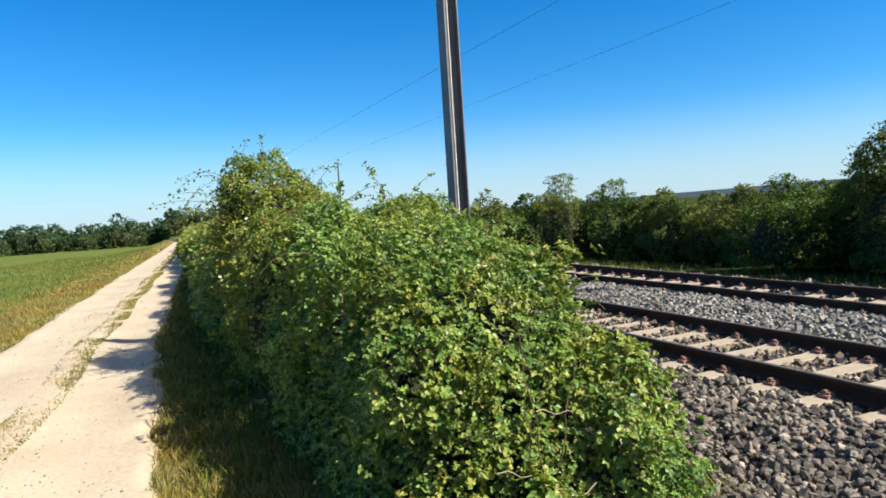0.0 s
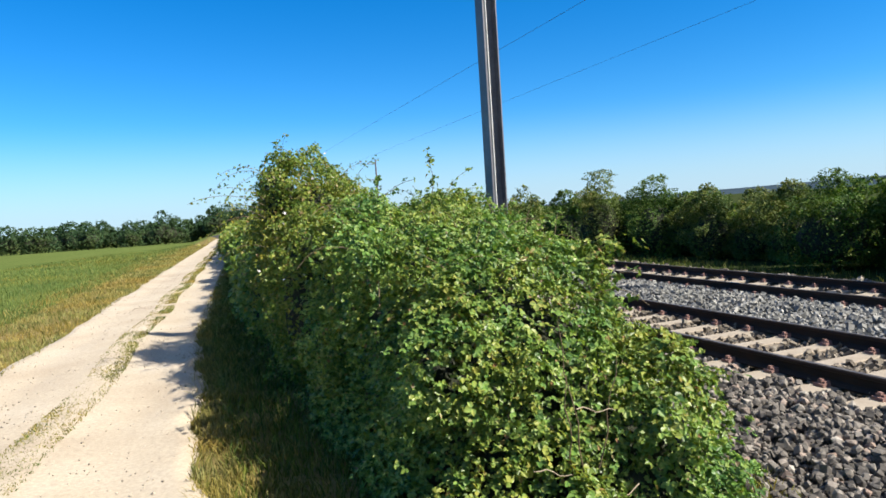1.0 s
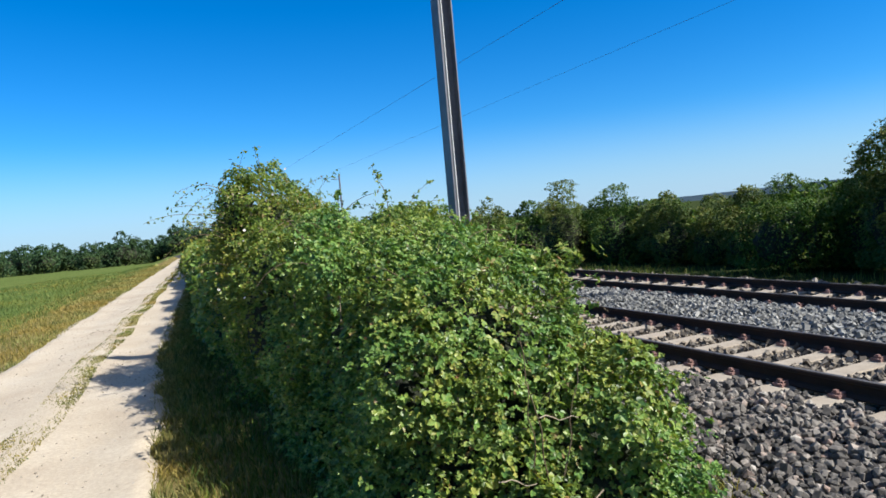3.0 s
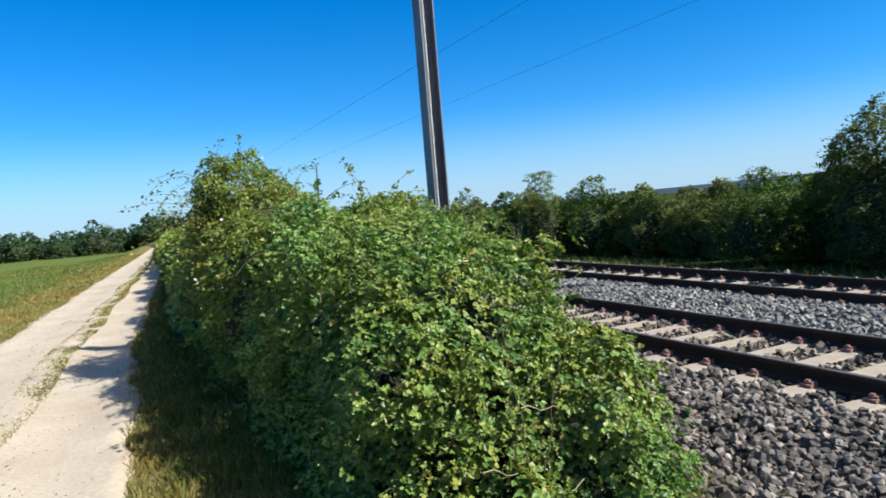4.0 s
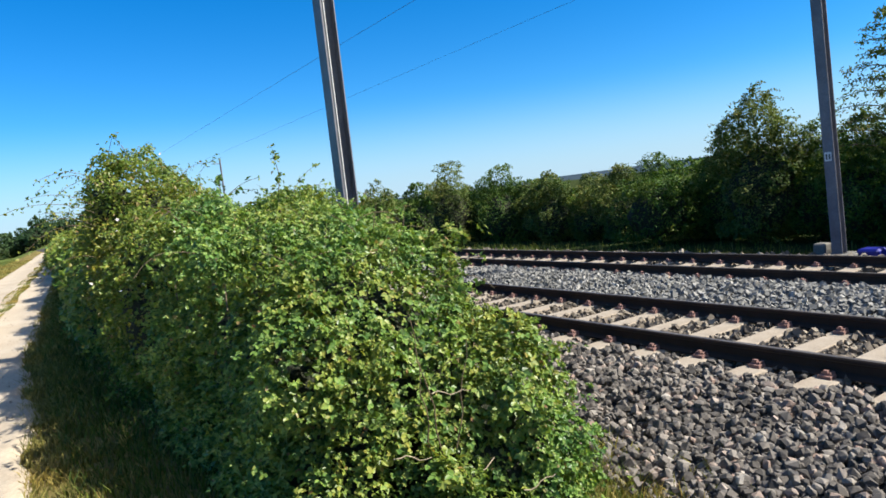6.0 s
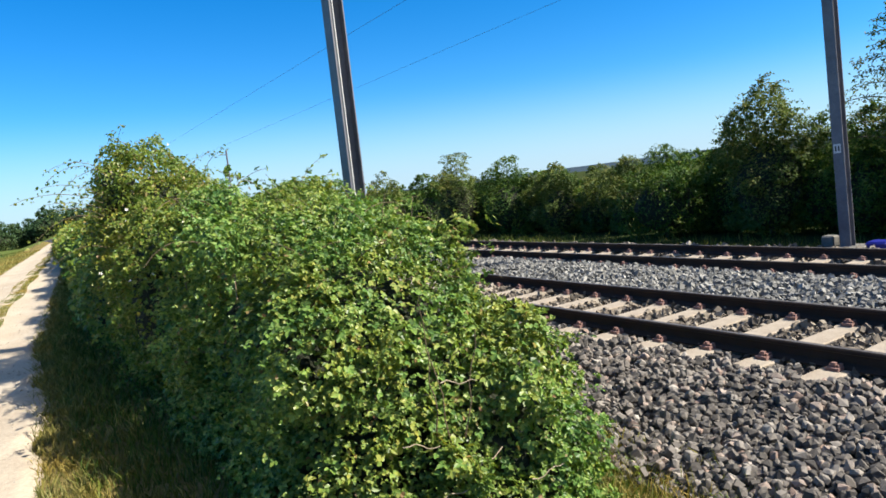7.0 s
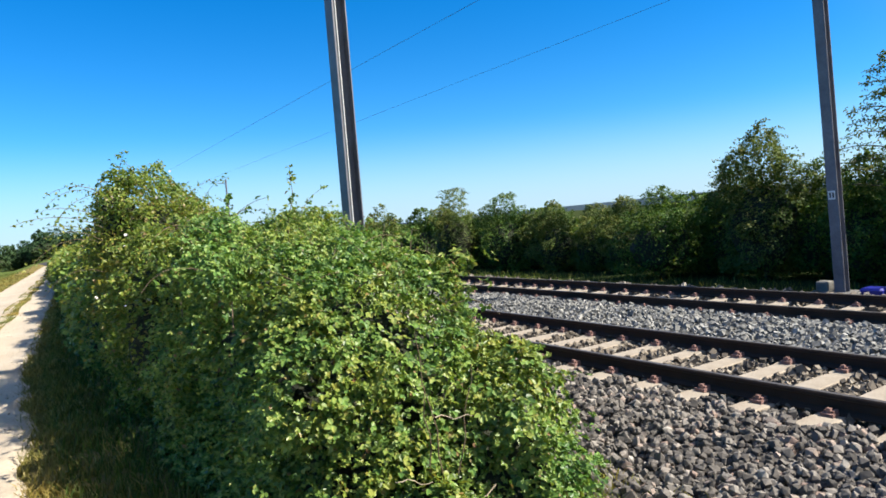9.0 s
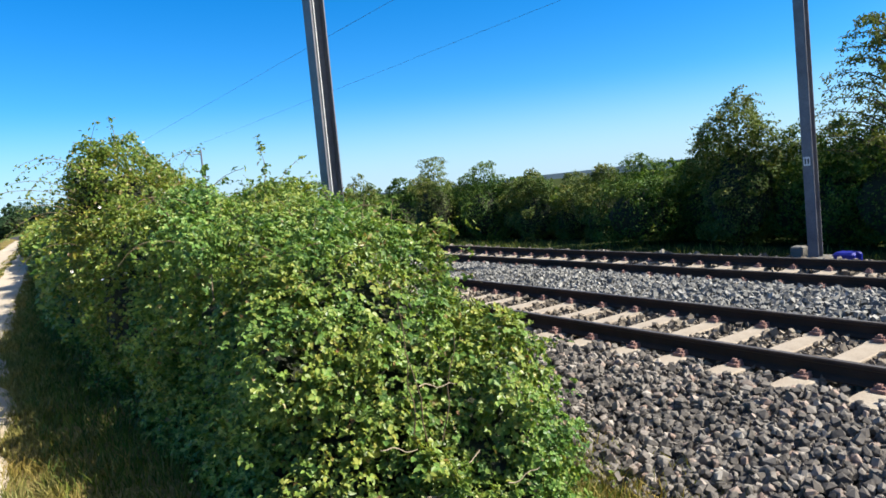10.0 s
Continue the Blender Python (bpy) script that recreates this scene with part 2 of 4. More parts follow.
# ---- mesh helpers ----
rng = np.random.default_rng(7)


def mesh_of(name, verts, faces, mats, smooth=False, slots=None):
    """A mesh from numpy arrays of vertices and of faces of one size, or from plain lists."""
    me = bpy.data.meshes.new(name)
    if isinstance(faces, np.ndarray):
        n, k = faces.shape
        me.vertices.add(len(verts))
        me.vertices.foreach_set("co", np.asarray(verts, np.float32).ravel())
        me.loops.add(n * k)
        me.loops.foreach_set("vertex_index", faces.astype(np.int32).ravel())
        me.polygons.add(n)
        me.polygons.foreach_set("loop_start", np.arange(0, n * k, k, dtype=np.int32))
    else:
        me.from_pydata([tuple(v) for v in verts], [], faces)
    for mt in mats if isinstance(mats, (list, tuple)) else [mats]:
        me.materials.append(mt)
    if slots is not None:
        me.polygons.foreach_set("material_index", np.asarray(slots, np.int32))
    me.polygons.foreach_set("use_smooth", np.full(len(me.polygons), smooth))
    me.update(calc_edges=True)
    return me


def part(name, me, parent=None, label="", at=None):
    ob = new(name, me)
    if parent is not None:
        ob.parent = parent
    if at is not None:
        ob.matrix_basis = at
    if label:
        ob["label"] = label
    return ob


def thing(name, x, y, z, label, category, group="", kind="", rz=0):
    ob = new(name)
    ob.matrix_basis = pose(x, y, z, 0, 0, rz)
    ob.empty_display_size = 0.2
    return tagged(ob, label, category, group, kind)


def vnoise(p, seed=0):
    """Smooth value noise over an array of points, -1 to 1."""
    p = np.asarray(p, float)
    i = np.floor(p).astype(np.int64)
    u = p - i
    u = u * u * (3 - 2 * u)
    total = 0
    for dx in (0, 1):
        for dy in (0, 1):
            for dz in (0, 1):
                h = (i[:, 0] + dx) * 374761393 + (i[:, 1] + dy) * 668265263 + (i[:, 2] + dz) * 2147483647 + seed * 974711
                h = (h ^ (h >> 13)) * 1274126177
                v = ((h ^ (h >> 16)) & 0xFFFF) / 32767.5 - 1
                w = (u[:, 0] if dx else 1 - u[:, 0]) * (u[:, 1] if dy else 1 - u[:, 1]) * (u[:, 2] if dz else 1 - u[:, 2])
                total = total + v * w
    return total


def unit(v):
    return v / np.maximum(np.linalg.norm(v, axis=-1, keepdims=True), 1e-9)


LEAF = np.array([(0, 0, 0), (0.36, 0.30, 0.14), (0.20, 0.66, 0.07), (0, 1, -0.14), (-0.20, 0.66, 0.07), (-0.36, 0.30, 0.14)])
LEAF_FACES = np.array([(0, 1, 2, 3), (0, 3, 4, 5)])


PLAIN_LEAF = np.array([(0, 0, 0), (0.36, 0.5, 0.12), (0, 1, -0.08), (-0.36, 0.5, 0.0)])


def plain_leaf_mesh(name, at, facing, size, mat, spread=0.7):
    """The same for growth far off: one bent four-cornered leaf each."""
    n = len(at)
    nrm = unit(unit(facing) + rng.normal(0, spread, (n, 3)))
    tang = rng.normal(0, 1, (n, 3))
    tang = unit(tang - nrm * (tang * nrm).sum(1, keepdims=True))
    side = np.cross(tang, nrm)
    sh = PLAIN_LEAF
    v = at[:, None] + size[:, None, None] * (sh[None, :, 0:1] * side[:, None] + sh[None, :, 1:2] * tang[:, None] + sh[None, :, 2:3] * nrm[:, None])
    return mesh_of(name, v.reshape(-1, 3), np.arange(4 * n).reshape(n, 4), mat)


def leaf_mesh(name, at, facing, size, mat, spread=0.7, slim=1.0):
    """Many folded leaves in one mesh: where, which way they face, how long."""
    n = len(at)
    nrm = unit(unit(facing) + rng.normal(0, spread, (n, 3)))
    tang = rng.normal(0, 1, (n, 3))
    tang[:, 2] -= 0.5
    tang = unit(tang - nrm * (tang * nrm).sum(1, keepdims=True))
    side = np.cross(tang, nrm)
    shape = LEAF * np.array([slim, 1, 1])
    v = at[:, None] + size[:, None, None] * (shape[None, :, 0:1] * side[:, None] + shape[None, :, 1:2] * tang[:, None] + shape[None, :, 2:3] * nrm[:, None])
    fc = LEAF_FACES[None] + 6 * np.arange(n)[:, None, None]
    return mesh_of(name, v.reshape(-1, 3), fc.reshape(-1, 4), mat)


ROUND = np.array([(0, 0, 0), (0.27, 0.12, 0.09), (0.40, 0.42, 0.13), (0.27, 0.76, 0.06), (0, 1, -0.12), (-0.27, 0.76, 0.06), (-0.40, 0.42, 0.13), (-0.27, 0.12, 0.09)])
ROUND_FACES = np.array([(0, 1, 2, 3, 4), (0, 4, 5, 6, 7)])


def trefoil():
    """One bramble leaf: a long middle leaflet and two shorter ones to the sides."""
    pieces = []
    for turn, scale, lift in ((0.0, 1.0, 0.0), (1.25, 0.82, 0.10), (-1.25, 0.82, 0.10)):
        v = ROUND * scale + np.array([0, 0.10, 0])
        c, t = math.cos(turn), math.sin(turn)
        v = np.stack([v[:, 0] * c - v[:, 1] * t, v[:, 0] * t + v[:, 1] * c, v[:, 2] + lift * v[:, 1]], 1)
        pieces.append((v, ROUND_FACES))
    return join(pieces)


def trefoil_mesh(name, at, facing, size, mat, spread=0.5):
    """Many bramble leaves of three leaflets each, hanging a little."""
    n = len(at)
    nrm = unit(unit(facing) + rng.normal(0, spread, (n, 3)))
    tang = rng.normal(0, 1, (n, 3))
    tang[:, 2] -= 0.7
    tang = unit(tang - nrm * (tang * nrm).sum(1, keepdims=True))
    side = np.cross(tang, nrm)
    sh, fc = trefoil()
    curl = sh[None] + rng.normal(0, 0.05, (n, len(sh), 3))
    v = at[:, None] + size[:, None, None] * (curl[..., 0:1] * side[:, None] + curl[..., 1:2] * tang[:, None] + curl[..., 2:3] * nrm[:, None])
    f = fc[None] + len(sh) * np.arange(n)[:, None, None]
    return mesh_of(name, v.reshape(-1, 3), f.reshape(-1, 5), mat)


def blade_mesh(name, at, height, width, mat, tilt=0.35):
    """Grass blades: a bent strip of two pieces each."""
    n = len(at)
    a = rng.uniform(0, 2 * np.pi, n)
    side = np.stack([np.cos(a), np.sin(a), np.zeros(n)], 1) * width[:, None]
    bend = rng.normal(0, tilt, (n, 2))
    up1 = np.concatenate([bend * 0.35, np.full((n, 1), 0.6)], 1) * height[:, None]
    up2 = np.concatenate([bend, np.full((n, 1), 1.0)], 1) * height[:, None]
    v = np.stack([at - side, at + side, at + up1 + side * 0.7, at + up1 - side * 0.7, at + up2 + side * 0.12, at + up2 - side * 0.12], 1)
    fc = np.array([(0, 1, 2, 3), (3, 2, 4, 5)])[None] + 6 * np.arange(n)[:, None, None]
    return mesh_of(name, v.reshape(-1, 3), fc.reshape(-1, 4), mat)


def tube(points, radii, sides=6):
    """Vertices and faces of a tapered tube along points."""
    p = np.asarray(points, float)
    n = len(p)
    d = unit(np.gradient(p, axis=0))
    ref = np.array([0.0, 0.0, 1.0]) if abs(d[0, 2]) < 0.9 else np.array([1.0, 0.0, 0.0])
    u = unit(np.cross(d, ref))
    w = np.cross(d, u)
    a = np.arange(sides) * 2 * np.pi / sides
    ring = np.cos(a)[None, :, None] * u[:, None] + np.sin(a)[None, :, None] * w[:, None]
    v = p[:, None] + ring * np.broadcast_to(np.asarray(radii, float), (n,))[:, None, None]
    f = [(i * sides + k, i * sides + (k + 1) % sides, (i + 1) * sides + (k + 1) % sides, (i + 1) * sides + k)
         for i in range(n - 1) for k in range(sides)]
    return v.reshape(-1, 3), np.array(f)


def join(pieces):
    vs, fs, o = [], [], 0
    for v, f in pieces:
        vs.append(np.asarray(v, float))
        fs.append(np.asarray(f) + o)
        o += len(v)
    return np.concatenate(vs), np.concatenate(fs)


def box_mesh(name, x0, x1, y0, y1, z0, z1, mat, bevel=0.006):
    bm = bmesh.new()
    bmesh.ops.create_cube(bm, size=1)
    for v in bm.verts:
        v.co = Vector(((x0 + x1) / 2 + v.co.x * (x1 - x0), (y0 + y1) / 2 + v.co.y * (y1 - y0), (z0 + z1) / 2 + v.co.z * (z1 - z0)))
    if bevel:
        bmesh.ops.bevel(bm, geom=bm.edges[:], offset=bevel, segments=1, affect="EDGES")
    me = bpy.data.meshes.new(name)
    bm.to_mesh(me)
    bm.free()
    me.materials.append(mat)
    return me


def extrude_y(name, outline, y0, y1, mats, slot_of=None, steps=1):
    """A closed outline in x, z drawn out along y, with ends."""
    n = len(outline)
    ys = [y0 + (y1 - y0) * i / steps for i in range(steps + 1)]
    verts = [(x, yy, z) for yy in ys for x, z in outline]
    faces, slots = [], []
    for s in range(steps):
        for k in range(n):
            q = (k + 1) % n
            faces.append((s * n + k, s * n + q, (s + 1) * n + q, (s + 1) * n + k))
            slots.append(slot_of(k) if slot_of else 0)
    faces += [tuple(range(n))[::-1], tuple(steps * n + k for k in range(n))]
    slots += [0, 0]
    me = mesh_of(name, verts, faces, mats, False, slots)
    bm = bmesh.new()
    bm.from_mesh(me)
    bmesh.ops.recalc_face_normals(bm, faces=bm.faces[:])
    bm.to_mesh(me)
    bm.free()
    return me


# ---- ground, path, ballast ----
def smooth01(v, a, b):
    t = np.clip((np.asarray(v, float) - a) / (b - a), 0, 1)
    return t * t * (3 - 2 * t)


def path_left(y):
    return -3.33 + 0.0625 * y


def path_right(y):
    """Straight far off; nearer the viewer the trodden edge keeps close to the hedge."""
    return np.maximum(-0.80 + 0.066 * np.asarray(y, float), -0.11 + 0.010 * np.asarray(y, float))


def ground_z(x, y):
    """Path level to the left, a shallow ditch by the line, the field sinking away far off."""
    x, y = np.asarray(x, float), np.asarray(y, float)
    z = -0.10 - 0.34 * smooth01(x, 1.4 + 0.02 * np.clip(y, 0, 60), 3.2 + 0.01 * np.clip(y, 0, 60))
    far = np.clip(y - 45, 0, 260) * 0.0165 * smooth01(-x + 0.04 * y, 1.0, 9.0)
    return z - far


def knots(fine_lo, fine_hi, step, reach):
    mid = np.arange(fine_lo, fine_hi + step / 2, step)
    out = []
    d, g = step, fine_hi
    while g < reach:
        d *= 1.35
        g += d
        out.append(g)
    low = []
    d, g = step, fine_lo
    while g > -reach:
        d *= 1.35
        g -= d
        low.append(g)
    return np.array(low[::-1] + list(mid) + out)


gx, gy = knots(-8, 8, 0.5, 4500), knots(-4, 60, 1.0, 4500)
GX, GY = np.meshgrid(gx, gy)
gz = ground_z(GX, GY)
nx, ny = len(gx), len(gy)
idx = np.arange(nx * ny).reshape(ny, nx)
quads = np.stack([idx[:-1, :-1], idx[:-1, 1:], idx[1:, 1:], idx[1:, :-1]], -1).reshape(-1, 4)
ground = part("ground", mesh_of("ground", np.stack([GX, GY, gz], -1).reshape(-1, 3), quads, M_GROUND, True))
tagged(ground, "open ground with green crop field and dry grass verge", "ground", kind="structure")


def make_path():
    ys = np.concatenate([np.arange(-40, -6, 1.0), np.arange(-6, 30, 0.25), np.arange(30, 130, 1.0)])
    us = np.linspace(0, 1, 25)
    Y, U = np.meshgrid(ys, us, indexing="ij")
    wl = 0.10 * vnoise(np.stack([Y.ravel() * 1.3, Y.ravel() * 0, U.ravel() * 0], 1), 3).reshape(Y.shape)
    wr = 0.10 * vnoise(np.stack([Y.ravel() * 1.5, Y.ravel() * 0, U.ravel() * 0], 1), 5).reshape(Y.shape)
    xl, xr = path_left(Y) + wl, path_right(Y) + wr
    X = xl + (xr - xl) * U
    rut = -0.035 * (np.exp(-((U - 0.24) / 0.13) ** 2) + np.exp(-((U - 0.78) / 0.13) ** 2)) + 0.02 * np.exp(-((U - 0.53) / 0.06) ** 2)
    Z = ground_z(X, Y) + 0.06 + rut + 0.008 * vnoise(np.stack([X.ravel() * 3, Y.ravel() * 3, X.ravel() * 0], 1), 9).reshape(Y.shape)
    Z -= 0.11 * ((U < 0.01) | (U > 0.99))
    n0, n1 = Y.shape
    ix = np.arange(n0 * n1).reshape(n0, n1)
    q = np.stack([ix[:-1, :-1], ix[:-1, 1:], ix[1:, 1:], ix[1:, :-1]], -1).reshape(-1, 4)
    ob = part("path", mesh_of("path", np.stack([X, Y, Z], -1).reshape(-1, 3), q, M_PATH, True))
    tagged(ob, "pale chalky farm track with two wheel ruts", "path", kind="structure")


make_path()

TRACKS = (6.444, 10.521)      # centre lines of the two tracks
RAIL_HALF = 0.75


def bed_z(x):
    """Height of the ballast across the line, rail head at zero."""
    xs = [3.05, 3.35, 4.75, 5.6, 5.72, 7.17, 7.3, 7.75, 8.5, 9.2, 9.75, 11.3, 11.5, 12.4, 13.2, 13.6]
    zs = [-0.55, -0.42, -0.215, -0.20, -0.215, -0.215, -0.20, -0.175, -0.12, -0.165, -0.215, -0.215, -0.20, -0.22, -0.40, -0.55]
    return np.interp(x, xs, zs)


def make_bed():
    xs = np.array([3.05, 3.35, 3.8, 4.3, 4.75, 5.2, 5.6, 5.72, 6.4, 7.17, 7.3, 7.75, 8.1, 8.5, 8.9, 9.2, 9.75, 10.5, 11.3, 11.5, 12.4, 13.2, 13.6])
    ys = np.arange(-40, 150, 1.0)
    X, Y = np.meshgrid(xs, ys)
    Z = bed_z(X) + 0.012 * vnoise(np.stack([X.ravel() * 2, Y.ravel() * 2, X.ravel() * 0], 1)).reshape(X.shape) - 0.02
    n0, n1 = X.shape
    ix = np.arange(n0 * n1).reshape(n0, n1)
    q = np.stack([ix[:-1, :-1], ix[:-1, 1:], ix[1:, 1:], ix[1:, :-1]], -1).reshape(-1, 4)
    ob = part("ballast_bed", mesh_of("ballast_bed", np.stack([X, Y, Z], -1).reshape(-1, 3), q, M_BED_GAP_SHADE))
    return tagged(ob, "crushed stone ballast bed under two tracks, its sheet near-black for gap shade", "ballast", kind="structure")


bed = make_bed()

CUBE = np.array([(-1, -1, -1), (1, -1, -1), (1, 1, -1), (-1, 1, -1), (-1, -1, 1), (1, -1, 1), (1, 1, 1), (-1, 1, 1)]) * 0.5
CUBE_FACES = np.array([(0, 3, 2, 1), (4, 5, 6, 7), (0, 1, 5, 4), (1, 2, 6, 5), (2, 3, 7, 6), (3, 0, 4, 7)])


KNOB = np.concatenate([CUBE * 0.86, np.array([(-1, 0, 0), (1, 0, 0), (0, -1, 0), (0, 1, 0), (0, 0, -1), (0, 0, 1)]) * 0.56])
KNOB_FACES = np.array([(a, b2, 8 + c) for c, ring in ((0, (0, 4, 7, 3)), (1, (1, 2, 6, 5)), (2, (0, 1, 5, 4)), (3, (3, 7, 6, 2)), (4, (0, 3, 2, 1)), (5, (4, 5, 6, 7)))
                       for a, b2 in zip(ring, ring[1:] + ring[:1])])


def turns(n):
    """n random rotation matrices."""
    q = unit(rng.normal(0, 1, (n, 4)))
    w, x, y, z = q.T
    return np.stack([1 - 2 * (y * y + z * z), 2 * (x * y - z * w), 2 * (x * z + y * w), 2 * (x * y + z * w), 1 - 2 * (x * x + z * z),
                     2 * (y * z - x * w), 2 * (x * z - y * w), 2 * (y * z + x * w), 1 - 2 * (x * x + y * y)], 1).reshape(n, 3, 3)


def stone_field(name, x0, x1, y0, y1, per_m2, size, mat, skip_sleepers=False, loose=0.4, sink=0.0, worn=False):
    n = int((x1 - x0) * (y1 - y0) * per_m2)
    x, y = rng.uniform(x0, x1, n), rng.uniform(y0, y1, n)
    if skip_sleepers:
        k = (y - 5.951) / 0.601
        keep = (abs(k - np.round(k)) * 0.601 > rng.uniform(0.11, 0.16, n)) | (x < 5.2)
        x, y = x[keep], y[keep]
        n = len(x)
    s = size * rng.uniform(0.55, 1.35, n)
    upper = rng.uniform(0, 1, n) < loose
    z = bed_z(x) - sink + np.where(upper, rng.uniform(0.5, 1.1, n), rng.uniform(-0.5, 0.3, n)) * s
    block, sides = (KNOB, KNOB_FACES) if worn else (CUBE, CUBE_FACES)
    shape = block[None] * rng.uniform(0.65, 1.2, (n, 1, 3)) + rng.normal(0, 0.085 if worn else 0.13, (n, len(block), 3))
    v = np.einsum("nij,nkj->nki", turns(n), shape) * s[:, None, None] + np.stack([x, y, z], 1)[:, None]
    f = sides[None] + len(block) * np.arange(n)[:, None, None]
    ob = part(name, mesh_of(name, v.reshape(-1, 3), f.reshape(-1, sides.shape[1]), mat), bed)
    ob["kind"] = "stuff"
    return ob


stone_field("stones", 3.25, 5.45, 1.0, 7.5, 980, 0.050, M_STONE, True, worn=True)
stone_field("stones", 3.25, 5.45, -6.0, 1.0, 260, 0.06, M_STONE, True)
stone_field("stones", 5.62, 7.22, -6.0, 1.0, 200, 0.055, M_STONE_RUST, True, 0.2, 0.005)
stone_field("stones", 7.28, 9.70, -6.0, 2.4, 150, 0.075, M_STONE_NEW)
stone_field("stones", 3.25, 5.45, 8.0, 22.0, 300, 0.065, M_STONE, True)
stone_field("stones", 5.62, 7.22, 1.0, 14.0, 400, 0.047, M_STONE_RUST, True, 0.2, 0.005)
stone_field("stones", 7.28, 9.70, 2.4, 13.0, 560, 0.046, M_STONE_NEW)
stone_field("stones", 7.28, 9.70, 14.0, 40.0, 140, 0.09, M_STONE_NEW)
stone_field("stones", 9.80, 11.25, 3.0, 28.0, 120, 0.060, M_STONE_RUST, True, 0.1, 0.03)
stone_field("stones", 11.3, 13.2, 3.0, 28.0, 70, 0.075, M_STONE_RUST, False, 0.2, 0.03)


# ---- the two tracks ----
def rail_outline():
    right = [(0.075, -0.172), (0.075, -0.160), (0.025, -0.140), (0.009, -0.125), (0.009, -0.050), (0.036, -0.036), (0.036, -0.012), (0.026, 0.0)]
    return right + [(-x, z) for x, z in right[::-1]]


def make_tracks():
    rail_me = extrude_y("rail", rail_outline(), -40, 150, [M_RAIL, M_RAIL_TOP], lambda k: 1 if k == 7 else 0)
    # a sleeper with slightly raised rail seats and sloping ends
    prof = [(-1.30, -0.20), (-1.28, -0.165), (-0.98, -0.160), (-0.92, -0.168), (-0.58, -0.168), (-0.50, -0.180), (0.50, -0.180),
            (0.58, -0.168), (0.92, -0.168), (0.98, -0.160), (1.28, -0.165), (1.30, -0.20), (1.32, -0.36), (-1.32, -0.36)]
    sl = extrude_y("sleeper", prof, -0.125, 0.125, [M_SLEEPER])
    bm = bmesh.new()
    bm.from_mesh(sl)
    bmesh.ops.bevel(bm, geom=[e for e in bm.edges if abs(e.verts[0].co.y - e.verts[1].co.y) < 1e-5 and e.verts[0].co.z > -0.3], offset=0.012, segments=1, affect="EDGES")
    bm.to_mesh(sl)
    bm.free()
    # a fastening: shoulder block, bent spring clip and bolt
    pieces = []
    for x0, x1, y0, y1, z0, z1 in ((-0.055, 0.045, -0.055, 0.055, -0.170, -0.135), (-0.02, 0.06, -0.04, -0.015, -0.140, -0.115),
                                   (-0.02, 0.06, 0.015, 0.04, -0.140, -0.115), (-0.03, 0.005, -0.018, 0.018, -0.140, -0.095)):
        v = CUBE * np.array([x1 - x0, y1 - y0, z1 - z0]) + np.array([(x0 + x1) / 2, (y0 + y1) / 2, (z0 + z1) / 2])
        pieces.append((v, CUBE_FACES))
    v, f = join(pieces)
    clip_me = mesh_of("rail_clip", v, f, M_CLIP)
    for number, cx in enumerate(TRACKS):
        tr = thing("railway_track", cx, 0, 0, "railway track with dark rusty rails on pale concrete sleepers", "railway track", "railway tracks", "structure")
        for sx in (-1, 1):
            part("rail", rail_me, tr, "dark rusty steel rail with a worn head", pose(sx * RAIL_HALF, 0, 0))
        lo, hi = (-40, 70) if number == 0 else (-40, 80)
        for k in range(lo, hi):
            y = 5.951 + 0.601 * k
            s = part("sleeper", sl, tr, "", pose(random.uniform(-0.01, 0.01), y + random.uniform(-0.012, 0.012), random.uniform(-0.006, 0.003), 0, 0, random.uniform(-0.5, 0.5)))
            if -7 <= k <= 40:
                for sx in (-1, 1):
                    for out in (-1, 1):
                        part("rail_clip", clip_me, s, "", pose(sx * RAIL_HALF + out * 0.118, 0, random.uniform(-0.004, 0.004), 0, 0, 0 if out < 0 else 180))


make_tracks()


# ---- masts and wires ----
def h_beam(b=0.18, h=0.18, tf=0.014, tw=0.009):
    """Outline of an H section, flanges facing +x and -x."""
    a, c, w = h / 2, b / 2, tw / 2
    return [(-a, -c), (-a + tf, -c), (-a + tf, -w), (a - tf, -w), (a - tf, -c), (a, -c),
            (a, c), (a - tf, c), (a - tf, w), (-a + tf, w), (-a + tf, c), (-a, c)]


